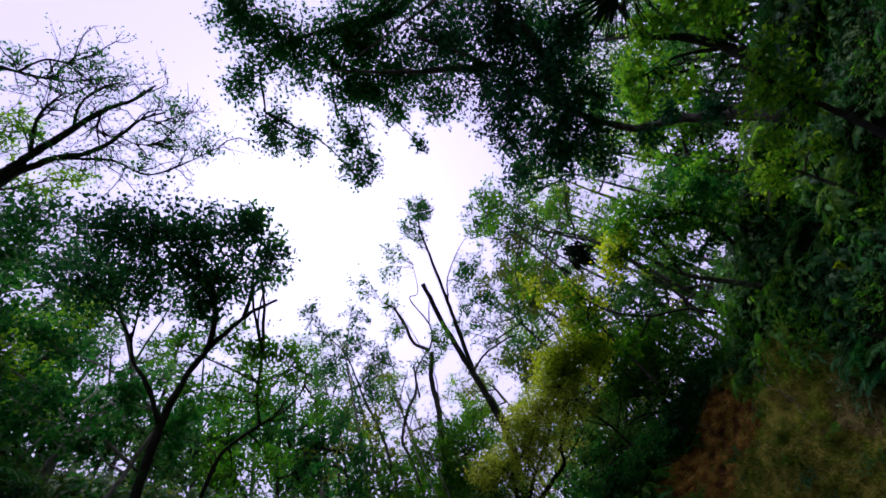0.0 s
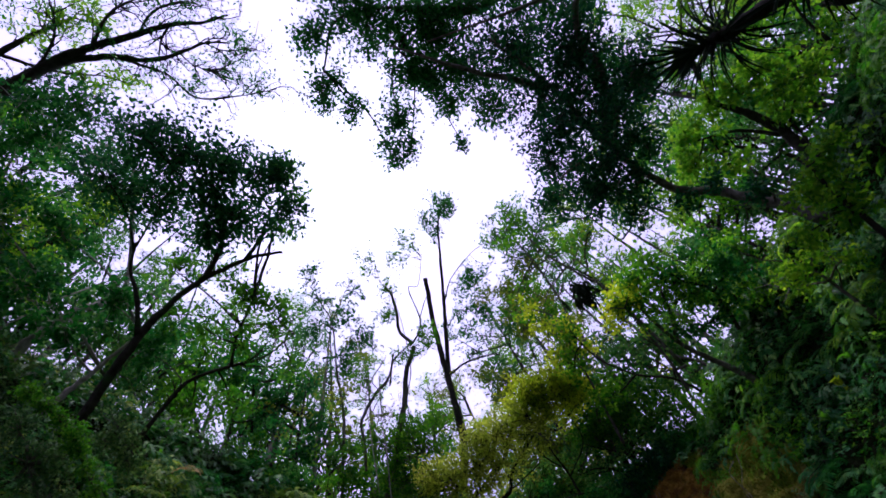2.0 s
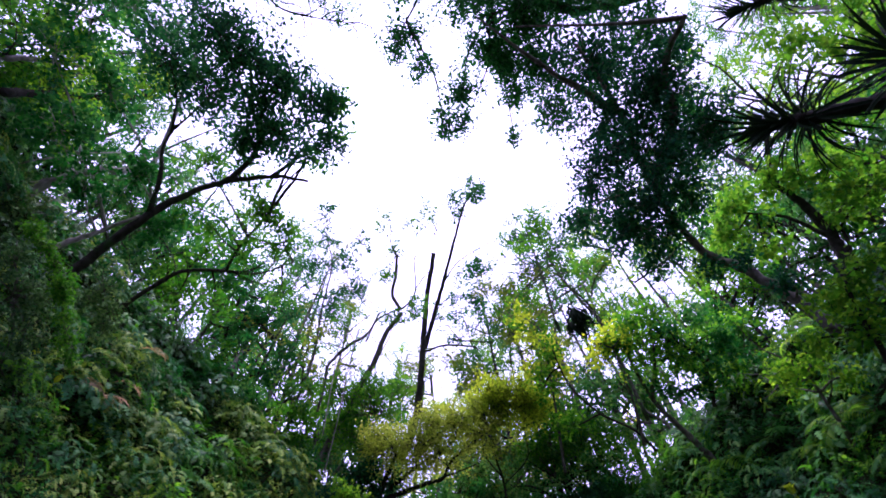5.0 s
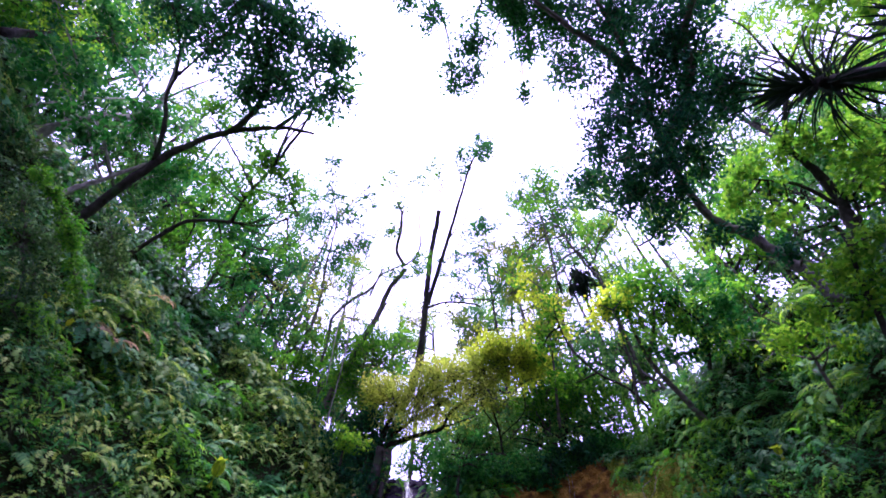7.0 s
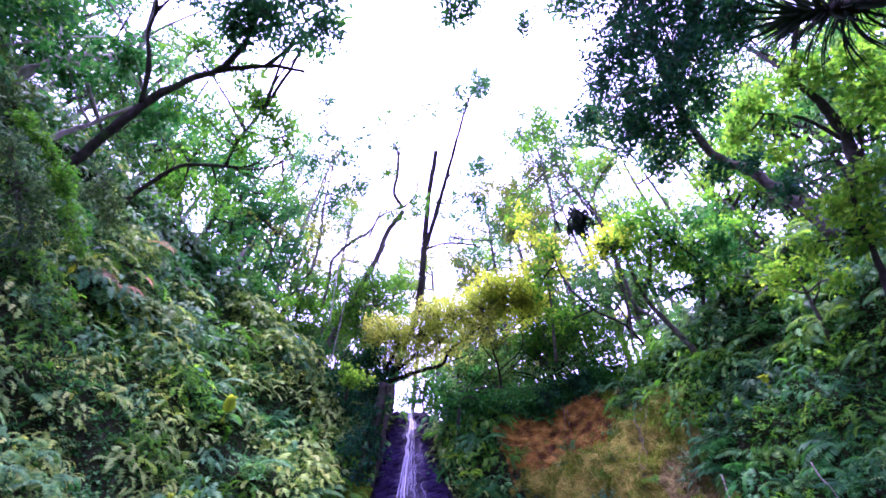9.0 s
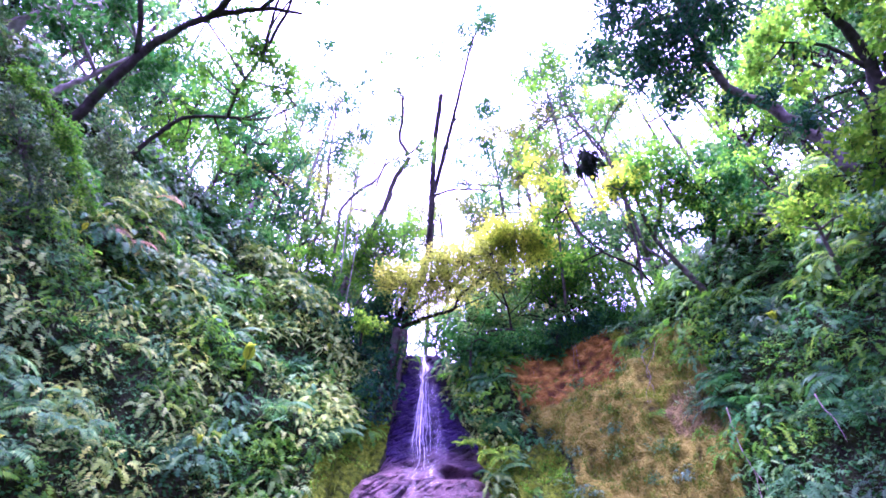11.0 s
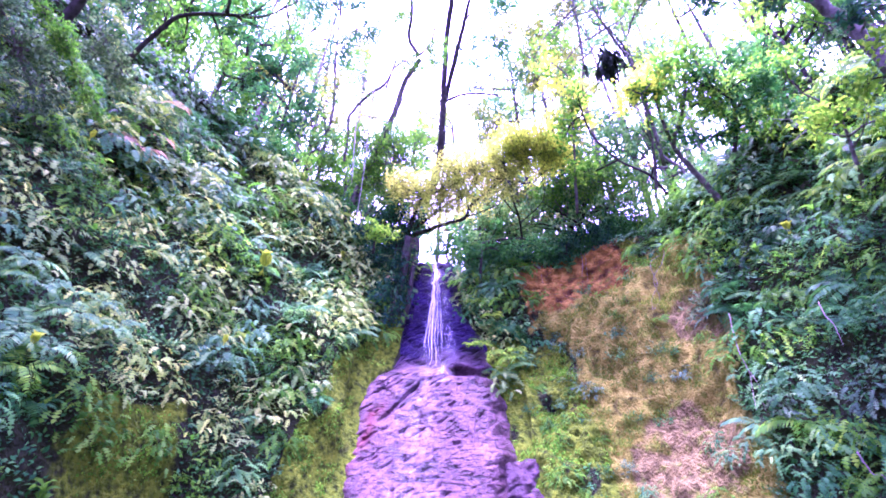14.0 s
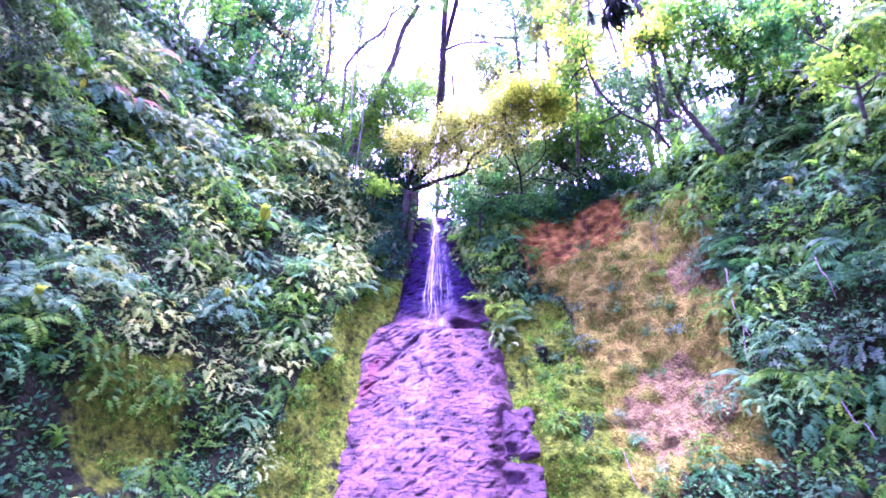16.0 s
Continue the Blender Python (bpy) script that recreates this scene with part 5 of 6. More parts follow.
def make_herb(label, mat, count, length, width, category="herb", group="broad-leaved herbs"):
    herb = tagged(thing("broad_leaved_herb"), label, category, group)
    me = blade_leaf_mesh("leaf", mat, length, width)
    for k in range(count):
        ob = part("leaf", me, herb)
        ob.matrix_basis = pose(0, 0, rng.uniform(0.05, 0.35), rng.uniform(-15, 15), -rng.uniform(0, 40), k * 137.5) @ Matrix.Scale(rng.uniform(0.65, 1.1), 4)
    return herb


FERNS = [make_fern("green fern with arching feathery fronds on the bank", LEAF_BLUE, 8), make_fern("fresh green fern with wide fronds on the bank", LEAF_GREEN, 7),
         make_fern("dark fern with drooping fronds on the bank", LEAF_DARK, 9), make_fern("pale green fern fronds catching the light", LEAF_PALE, 7)]
SHRUBS = {}
for kind, label, mat, L in (("leafy_shrub", "dark green leafy shrub on the steep bank", LEAF_DARK, 0.14), ("bluish_shrub", "bluish green glossy shrub on the bank", LEAF_BLUE, 0.135),
                            ("pale_shrub", "pale yellow-green shrub on the bank", LEAF_PALE, 0.115), ("fresh_shrub", "fresh green shrub on the bank", LEAF_GREEN, 0.14),
                            ("mixed_shrub", "mid-green small-leaved shrub on the bank", LEAF_DARK, 0.11),
                            ("grey_shrub", "grey-green dusty shrub on the upper bank", LEAF_GREY, 0.13)):
    many = kind.replace("_", " ") + "s"
    SHRUBS[kind] = [make_shrub(kind, label, mat, 40, 8, L * 0.6, many, 0.46), make_feathery(kind, label, mat, 66, 6, 0.25, many, 0.22), make_feathery(kind, label, mat, 84, 5, 0.17, many, 0.26)]
    if kind in ("leafy_shrub", "mixed_shrub"):
        SHRUBS[kind].append(make_shrub(kind, label, mat, 44, 8, L * 0.52, many, 0.5))
HERBS = [make_herb("broad-leaved green herb on the bank", LEAF_GREEN, 9, 0.24, 0.11), make_herb("broad-leaved bluish herb on the bank", LEAF_BLUE, 8, 0.22, 0.10)]
PROTOS = FERNS + [s for v in SHRUBS.values() for s in v] + HERBS


def stand(az, v, lean=0.5, sink=0.05, scale=1.0):
    """A pose for a plant rooted in the bank, leaning out of the slope."""
    p = bank(az, v)
    a = radians(az)
    out = Vector((-math.sin(a), -math.cos(a), 0))
    up = (Vector((0, 0, 1)) + out * lean).normalized()
    turn = up.to_track_quat("Z", "Y").to_matrix().to_4x4() @ pose(0, 0, 0, 0, 0, rng.uniform(0, 360))
    return Matrix.Translation(p - up * sink) @ turn @ Matrix.Scale(scale, 4)


def place(proto, m):
    """A copy of the plant at m, its size included."""
    c = copy_thing(proto, m)
    c.matrix_basis = m
    return c


def on_rock(az, z, more):
    a, b = rock_edges(z)
    return a - more < math.tan(radians(az)) * (8 + 0.4176 * z) < b + more


def bare(az, z):
    c, o, m, k = cover_at(az, z)
    shelf = 5 < az < 12.5 and 1.0 < z < 3.9 or -17.5 < az < -12 and 1.2 < z < 4.2
    return 1.0 if on_rock(az, z, 0.12) or shelf else max(c, o * 0.92, m * (1.35 if az < -4 else 0.95), k * 0.97)


placed, counts = {}, {}
for _ in range(26000):
    az = float(rng.uniform(-95, 95))
    v = float(rng.uniform(0.02, 1.2))
    p = bank(az, v if v <= 1 else 1 + (v - 1) * 14)
    if rng.random() > max(0.8, math.hypot(p.x, p.y) / 11) or (rng.random() < bare(az, p.z) and not (v > 0.95 and 4 < az < 32)):
        continue
    gap = 0.36
    cell = (int(p.x // gap), int(p.y // gap), int(p.z // gap))
    if any(placed.get((cell[0] + i, cell[1] + j, cell[2] + k)) and (placed[(cell[0] + i, cell[1] + j, cell[2] + k)] - p).length < gap
           for i in (-1, 0, 1) for j in (-1, 0, 1) for k in (-1, 0, 1)):
        continue
    placed[cell] = p
    n = noise.noise(p * 0.45 + Vector((3, 8, 2)))
    r = rng.random()
    if r < (0.30 if az > 8 else 0.16):
        kind = "fern"
        pool = [FERNS[0], FERNS[2], FERNS[1]] if az > 8 or az < -50 or v < 0.4 else [FERNS[0], FERNS[3], FERNS[2]]
    elif r < (0.36 if az > 8 else 0.24):
        kind, pool = "herb", HERBS
    else:
        if az < 8:
            order = ("fresh_shrub", "bluish_shrub", "pale_shrub", "pale_shrub") if v < 0.3 else ("pale_shrub", "bluish_shrub", "fresh_shrub", "pale_shrub") if v < 0.72 or az > -30 else ("grey_shrub", "leafy_shrub", "bluish_shrub", "pale_shrub")
        else:
            order = ("fresh_shrub", "bluish_shrub", "leafy_shrub", "grey_shrub")
        q = n * 1.1 + rng.normal(0, 0.35)
        kind = order[0 if q > (0.1 if -42 < az < -8 else 0.25) else 1 if q > -0.1 else 2 if q > -0.4 else 3]
        pool = SHRUBS[kind]
    if kind not in ("fern", "herb") and counts.get(kind, 0) >= 298 or rng.random() < 0.12:
        kind = "mixed_shrub"
        pool = SHRUBS[kind]
    if counts.get(kind, 0) >= (200 if kind == "fern" else 60 if kind == "herb" else 298):
        continue
    counts[kind] = counts.get(kind, 0) + 1
    scale = rng.uniform(0.7, 1.15) * (0.72 if kind == "fern" else 1.18 if az < 0 else 1.05)
    scale *= min(1.1, max(0.5, (p - Vector(EYE)).length / 10.5))
    if 8 < az < 31 and sum(cover_at(az, p.z)) > 0.2:
        scale *= 0.5
    place(pool[int(rng.integers(len(pool)))], stand(az, v if v <= 1 else 1 + (v - 1) * 14, 0.9 if kind == "fern" else 0.7, 0.06, scale))
for proto in PROTOS:
    for o in (*proto.children_recursive, proto):
        bpy.data.objects.remove(o)


def build_carpet():
    """The low leafy growth between the larger plants."""
    at, along, normal = [], [], []
    for _ in range(120000):
        az, v = float(rng.uniform(-80, 80)), float(rng.uniform(0, 1.0))
        p = bank(az, v)
        if bare(az, p.z) > rng.uniform(0.1, 0.5):
            continue
        a = radians(az)
        at.append(p[:]), normal.append((-math.sin(a) * 0.8, -math.cos(a) * 0.8, 0.6))
    n = len(at)
    normal = unit(np.array(normal) + rng.normal(0, 0.35, (n, 3)))
    along = unit(np.cross(normal, rng.normal(0, 1, (n, 3))) + np.array((0, 0, -0.3)) + normal * 0.5)
    L = rng.uniform(0.045, 0.10, n)
    v, f, s = quad_leaves(np.array(at), along, normal, L, L * 0.55)
    tagged(new("undergrowth", mesh_from("undergrowth", v, f, s, LEAF_DARK)), "low leafy growth covering the steep banks", "undergrowth", kind="stuff")


build_carpet()


# ---- sword-leaved palms leaning in from the clay side ----
def sword_mesh(length, width, droop):
    u = np.linspace(0, 1, 8)
    mid = np.stack([length * u * (1 - 0.1 * droop), 0 * u, length * (0.25 * u - (0.25 + droop * 0.5) * u ** 2)], axis=-1)
    w = width * np.minimum(1, (1.02 - u) * 2.2) * np.minimum(1, 0.5 + u * 4)
    v = np.concatenate([mid + np.stack([0 * u, w / 2, w * 0.25], axis=-1), mid, mid + np.stack([0 * u, -w / 2, w * 0.25], axis=-1)])
    f = []
    for i in range(7):
        f += [i, i + 1, 8 + i + 1, 8 + i, 8 + i, 8 + i + 1, 16 + i + 1, 16 + i]
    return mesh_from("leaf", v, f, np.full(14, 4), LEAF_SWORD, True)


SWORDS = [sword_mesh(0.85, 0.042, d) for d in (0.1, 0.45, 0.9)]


def sword_palm(trunk, r0, leaves, size):
    palm = tagged(thing("screw_palm", trunk[0]), "dark palm-like tree with a rosette of sword leaves", "palm", "sword-leaved palms")
    off = np.array(trunk[0])
    v, f, s = tube_arrays(trunk, r0, r0 * 0.75, 9, 0.10, 6)
    part("trunk", mesh_from("trunk", v - off, f, s, BARK_DARK, True), palm)
    head = Vector(np.array(trunk[-1]) - off)
    axis = (Vector(trunk[-1]) - Vector(trunk[-2])).normalized()
    turn = axis.to_track_quat("Z", "Y").to_matrix().to_4x4()
    for k in range(leaves):
        t = k / leaves
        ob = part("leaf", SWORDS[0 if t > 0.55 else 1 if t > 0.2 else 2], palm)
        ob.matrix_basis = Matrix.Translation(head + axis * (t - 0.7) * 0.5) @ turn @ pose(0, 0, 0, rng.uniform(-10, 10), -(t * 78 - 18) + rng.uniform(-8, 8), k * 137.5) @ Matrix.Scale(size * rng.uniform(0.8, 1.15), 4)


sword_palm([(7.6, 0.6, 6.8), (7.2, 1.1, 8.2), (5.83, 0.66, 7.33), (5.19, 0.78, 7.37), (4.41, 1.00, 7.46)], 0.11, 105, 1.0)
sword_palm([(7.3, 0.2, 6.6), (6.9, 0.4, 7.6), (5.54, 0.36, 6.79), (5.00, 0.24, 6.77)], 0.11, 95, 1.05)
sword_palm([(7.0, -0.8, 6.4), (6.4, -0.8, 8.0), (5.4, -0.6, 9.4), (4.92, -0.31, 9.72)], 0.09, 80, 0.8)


# ---- young trees crowding the rim ----
for az in np.concatenate([np.arange(-100, -12, 5.5), np.arange(13, 100, 5.5)]):
    a = float(az + rng.uniform(-2, 2))
    rim = float(np.interp(a, FINE, RIM))
    top = math.degrees(math.atan((float(np.interp(a, FINE, TOP)) - EYE[2]) / rim))
    leaf, bark, label = ((LEAF_GREEN, BARK_DARK, "young tree with fresh green leaves on the rim"), (LEAF_BLUE, BARK_GREY, "young grey-stemmed tree on the rim"),
                         (LEAF_DARK, BARK_DARK, "young dark green tree on the rim"))[int(rng.integers(3))]
    forest_tree(a, rim + rng.uniform(0.5, 1.6), top + rng.uniform(4, 10), leaf, bark, 0.4, label, 0.62, 0.15)
for a, leaf in ((-9.5, LEAF_OLIVE), (6.0, LEAF_DARK), (9.0, LEAF_BLUE), (11.5, LEAF_OLIVE), (4.5, LEAF_BLUE), (-12, LEAF_BLUE)):
    forest_tree(a, 13.5 + rng.uniform(0, 1.5), 39 + rng.uniform(-1, 4), leaf, BARK_GREY, 0.7, "thin young tree behind the waterfall lip", 0.55, 0.2)

# ---- pale-barked trees behind the fern bank ----
tree("tall tree with pale bark behind the fern bank",
     [(-8.63, 3.86, 10.53), (-7.78, 3.43, 11.43), (-7.17, 3.33, 12.17), (-6.41, 3.36, 12.99), (-5.54, 0.87, 14.43)], 0.11, 0.04, [],
     [(-6.32, -0.08, 13.53, 0.85), (-7.12, 0.29, 13.07, 0.83), (-7.23, -0.47, 12.99, 0.80), (-5.87, -0.51, 14.08, 0.76), (-6.55, -0.86, 13.38, 0.82), (-7.47, 0.95, 12.20, 0.78)], BARK_PALE, LEAF_DARK, 1.3, 0.11)
tree("slim tree with pale grey bark on the bank edge",
     [(-7.83, 4.56, 9.47), (-7.11, 4.30, 10.26), (-6.70, 4.26, 10.86), (-6.02, 4.15, 11.86)], 0.08, 0.03, [],
     [(-6.56, 1.70, 12.22, 0.70), (-7.24, 2.25, 11.41, 0.77), (-6.29, 3.38, 11.98, 0.73), (-6.02, 4.49, 11.96, 0.76), (-6.71, 3.21, 11.01, 0.66)], BARK_PALE, LEAF_DARK, 1.5, 0.12)

# ---- things of their own on the banks ----
stump = tagged(thing("tree_stump", (-1.33, 10.98, 6.97)), "dark mossy many-stemmed stump beside the waterfall lip", "stump")
off = np.array(stump.matrix_basis.translation)
for path, r in (([(-1.54, 11.03, 6.08), (-1.22, 10.84, 7.71), (-1.01, 10.57, 8.75), (-0.93, 10.40, 9.35)], 0.16), ([(-1.09, 10.94, 6.65), (-0.87, 10.79, 7.85), (-0.80, 10.67, 8.63)], 0.09)):
    v, f, s = tube_arrays(path, r, r * 0.6, 11, 0.07, 6)
    part("stem", mesh_from("stem", v - off, f, s, BARK_DARK, True), stump)

curtain = tagged(thing("root_curtain", bank(9, 1.0)), "dark earth overhang with hanging roots above the clay", "roots")
off = np.array(curtain.matrix_basis.translation)
for k in range(60):
    az = float(rng.uniform(3.0, 24))
    a = radians(az)
    p = np.array(bank(az, 0.97)) + np.array((-math.sin(a), -math.cos(a), 0)) * rng.uniform(-0.1, 0.1)
    drop = rng.uniform(0.25, 0.95)
    v, f, s = tube_arrays([p + (0, 0.25, 0.12), p, p + rng.normal(0, 0.06, 3) - (0, 0, drop * 0.5), p + rng.normal(0, 0.1, 3) - (0, 0, drop)], 0.010, 0.003, 5, 0.2, 4)
    part("root", mesh_from("root", v - off, f, s, BARK_DARK if k % 5 else ROOT, True), curtain)


def loose_root(path, r):
    root = tagged(thing("bare_root", path[0]), "pale bare root hanging down the bank", "root", "bare roots")
    v, f, s = tube_arrays(path, r, r * 0.4, 6, 0.2, 7)
    part("root", mesh_from("root", v - np.array(path[0]), f, s, ROOT, True), root)


def along_bank(spots, out=0.16):
    pts = []
    for az, v in spots:
        p, a = bank(az, v), radians(az)
        pts.append(np.array(p) + np.array((-math.sin(a), -math.cos(a), 0.1)) * out)
    return pts


loose_root(along_bank([(33.3, 0.533), (33.0, 0.491), (32.9, 0.456), (33.1, 0.427), (32.8, 0.398), (32.5, 0.361)], 0.42), 0.008)
loose_root(along_bank([(33.1, 0.432), (33.5, 0.400), (33.3, 0.379), (33.3, 0.351)], 0.42), 0.006)
loose_root(along_bank([(28.3, 0.809), (27.0, 0.780), (27.1, 0.730), (26.1, 0.695), (25.8, 0.654)], 0.12), 0.007)
loose_root(along_bank([(29.0, 0.817), (28.3, 0.777), (26.9, 0.750), (26.9, 0.702), (25.9, 0.653)], 0.12), 0.007)
loose_root(along_bank([(19.1, 0.274), (19.4, 0.242), (19.5, 0.229), (20.0, 0.211)], 0.12), 0.007)
loose_root(along_bank([(41.2, 0.466), (41.2, 0.438), (41.5, 0.418), (41.4, 0.391)], 0.4), 0.009)
loose_root(along_bank([(38.7, 0.284), (39.1, 0.262), (39.7, 0.256), (40.0, 0.229)], 0.4), 0.010)


def lime_plant(az, v, size, count):
    herb = tagged(thing("lime_plant"), "bright lime-yellow upright leaves among the shrubs", "herb", "lime plants")
    me = blade_leaf_mesh("leaf", LEAF_LIME, 0.42, 0.2)
    for k in range(count):
        part("leaf", me, herb).matrix_basis = pose(0, 0, 0.1, 0, -rng.uniform(42, 68), k * 360 / count + rng.uniform(-20, 20))
    herb.matrix_basis = stand(az, v, 0.6, -0.48, size)


for spot in ((-23.9, 0.559, 1.0, 5), (-50.5, 0.549, 0.35, 4), (-26.0, 0.375, 0.4, 4), (-46.8, 0.531, 0.35, 5), (-42.4, 0.256, 0.4, 4), (-14.2, 0.822, 0.5, 6),
             (41.7, 0.581, 0.45, 6), (41.9, 0.585, 0.4, 6)):
    lime_plant(*spot)


def hung_fern(az, v, size, mat, label):
    fern = make_fern(label, mat, 5, 0.2)
    fern.matrix_basis = stand(az, v, 1.1, -0.6 if mat is LEAF_DRY else -0.35, size)


for spot in ((-41.6, 0.636, 0.62), (-40.2, 0.787, 0.42), (-40.1, 0.696, 0.4), (-7.1, 0.819, 0.3)):
    hung_fern(*spot, LEAF_DRY, "withered pink-brown fern fronds on the bank")
for spot in ((-41.5, 0.884, 0.55), (-44.0, 0.706, 0.5), (-47.4, 0.647, 0.5), (-33.0, 0.824, 0.45), (-21.8, 0.958, 0.55), (-27.2, 0.934, 0.4)):
    hung_fern(*spot, LEAF_PALE, "pale grey drooping fern fronds on the bank")
for spot in ((-42.2, 0.256, 0.5), (47.8, 0.868, 0.6), (46.0, 0.963, 0.55), (49.9, 0.757, 0.6), (50.0, 0.906, 0.55), (42.9, 0.918, 0.5)):
    hung_fern(*spot, LEAF_GREEN, "large fresh green fern with wide arching fronds")

for spot in ((46.7, 0.970, 0.62), (43.4, 0.970, 0.67), (50.4, 0.935, 0.72), (53.5, 0.917, 0.77), (47.0, 0.827, 0.62), (51.7, 0.774, 0.67), (53.4, 0.970, 0.72), (43.9, 0.970, 0.77), (39.7, 0.961, 0.62), (47.0, 0.692, 0.67), (50.6, 0.679, 0.72)):
    hung_fern(*spot, LEAF_BRIGHT, "large bright green fern with layered fronds")

for spot in ((-44.1, 0.327, 0.42), (-40.2, 0.314, 0.4), (-43.7, 0.280, 0.42), (-38.7, 0.356, 0.38), (-40.9, 0.276, 0.38), (-45.8, 0.350, 0.42), (-36.5, 0.325, 0.36)):
    hung_fern(*spot, LEAF_BLUE, "large bluish green fern with drooping fronds")

# dark dead leaves hanging from a thin stem
clump = tagged(thing("hanging_epiphyte", (4.53, 7.88, 13.53)), "dark dead leaf clump hanging on a leaning stem", "epiphyte")
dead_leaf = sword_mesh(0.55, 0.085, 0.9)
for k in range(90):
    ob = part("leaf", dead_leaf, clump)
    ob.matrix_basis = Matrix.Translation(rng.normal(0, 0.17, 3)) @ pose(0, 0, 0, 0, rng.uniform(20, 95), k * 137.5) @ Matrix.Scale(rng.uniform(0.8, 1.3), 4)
for path in ([(-1.74, 7.78, 12.62), (-1.95, 8.50, 11.77), (-2.11, 9.34, 10.68), (-2.29, 9.94, 9.66)], [(-1.40, 7.40, 12.81), (-2.13, 7.82, 12.15), (-2.25, 8.40, 11.26), (-2.35, 9.19, 10.19)]):
    vine = tagged(thing("hanging_vine", path[0]), "thin pale vine hanging from a branch", "vine", "hanging vines")
    v, f, s = tube_arrays(path, 0.018, 0.012, 5, 0.2, 7)
    part("vine_stem", mesh_from("vine_stem", v - np.array(path[0]), f, s, BARK_PALE, True), vine)


# ---- dark ferns along the overhang, tufts on the ledge ----
for k in range(10):
    fern = make_fern("dark fern hanging over the clay edge", LEAF_DARK, 6, 0.1)
    fern.matrix_basis = stand(2.5 + k * 2.0, 0.97 + 0.02 * rng.random(), 1.0, 0.0, rng.uniform(0.3, 0.45))
for spot in ((4.6, 0.617, 0.4), (6.7, 0.581, 0.35), (8.4, 0.563, 0.4), (3.6, 0.616, 0.3), (9.1, 0.590, 0.35), (6.3, 0.710, 0.35), (4.1, 0.767, 0.3)):
    fern = make_fern("small bright fern tuft on the wet ledge", LEAF_BRIGHT, 7, 0.3)
    fern.matrix_basis = stand(spot[0], spot[1], 0.8, -0.55, spot[2])

# ---- mossy hanging stem and grey creepers on the fern bank ----
tree("leaning stem wrapped in bright green moss", [(-5.54, 2.84, 7.96), (-5.23, 3.13, 7.81), (-5.02, 3.54, 7.62), (-4.84, 3.96, 7.21), (-4.61, 4.36, 6.79)], 0.05, 0.03, [],
     [(-5.35, 2.86, 7.83, 0.14), (-5.19, 3.04, 7.74, 0.15), (-5.03, 3.25, 7.63, 0.15), (-4.92, 3.42, 7.49, 0.14), (-4.82, 3.62, 7.31, 0.14), (-4.73, 3.80, 7.11, 0.13), (-4.64, 3.98, 6.91, 0.12), (-4.53, 4.16, 6.72, 0.10), (-4.85, 3.49, 7.36, 0.12)],
     BARK_MOSS, LEAF_GREEN, 26, 0.04, 0.12, name="mossy_stem")
for label, spots, leaf in (("bluish white creeper hanging on the upper bank", [(-5.06, 4.07, 8.39, 0.31), (-4.89, 4.40, 8.17, 0.31), (-5.19, 4.22, 8.20, 0.25), (-4.96, 4.60, 7.99, 0.20)], LEAF_GREY),
                           ("grey-green creeper curtain on the upper bank", [(-5.66, 3.70, 7.54, 0.39), (-5.41, 4.11, 7.19, 0.39), (-5.50, 4.30, 6.80, 0.38), (-5.40, 3.86, 7.68, 0.28), (-5.81, 3.36, 7.89, 0.36)], LEAF_GREY)):
    x, y, z, r = spots[0]
    tree(label, [(x * 1.1, y * 1.1, z + 0.3), (x * 1.03, y * 1.03, z + 0.1), (x, y, z)], 0.03, 0.015, [], spots, BARK_GREY, leaf, 6.0, 0.055, 0.14, name="creeper")
# leafy young trees close on the clay side
tree("young tree with bright green leaves close on the bank", [(6.42, 4.61, 5.90), (6.29, 4.04, 6.61), (6.09, 3.52, 7.22), (5.95, 3.10, 7.60)], 0.06, 0.02, [],
     [(5.96, 3.17, 7.55, 0.40), (6.19, 3.39, 7.18, 0.39), (5.98, 3.65, 7.56, 0.35), (6.17, 2.93, 7.46, 0.31), (6.11, 3.83, 6.98, 0.36), (5.98, 4.22, 7.49, 0.33)], BARK_DARK, LEAF_BRIGHT, 2.2, 0.09)

airy_tree("young feathery tree with light green leaves on the upper bank",
     [(6.92, 7.60, 9.26), (6.47, 6.77, 9.84), (6.02, 6.33, 10.08)], 0.05, 0.015, [],
     [(6.02, 6.33, 10.08, 0.62, 0.37, 19), (5.19, 6.40, 10.56, 0.57, 0.42, 21), (5.63, 6.77, 10.00, 0.57, 0.37, 17), (6.40, 6.66, 9.52, 0.51, 0.37, 14), (4.99, 6.98, 10.23, 0.48, 0.34, 14)],
     BARK_DARK, LEAF_GREEN, 0.085, "tree", "light green young trees on the clay side", False)

# leafy bushes that close in on the lip
tree("dark bush crowding the waterfall lip", [(-1.43, 11.20, 8.44), (-1.37, 10.96, 9.01), (-1.22, 10.70, 9.58)], 0.05, 0.02, [],
     [(-0.98, 10.92, 9.13, 0.34), (-1.37, 10.73, 9.50, 0.49), (-1.85, 10.66, 8.81, 0.54), (-1.66, 10.74, 7.98, 0.49), (-2.02, 10.37, 9.52, 0.51), (-1.08, 10.78, 9.83, 0.31), (-1.26, 10.24, 6.91, 0.32), (-1.46, 10.22, 7.52, 0.38), (-1.19, 10.36, 7.93, 0.31), (-1.13, 10.27, 8.46, 0.32), (-0.96, 10.42, 7.47, 0.22)], BARK_DARK, LEAF_DEEP, 2.6, 0.08, name="bush")
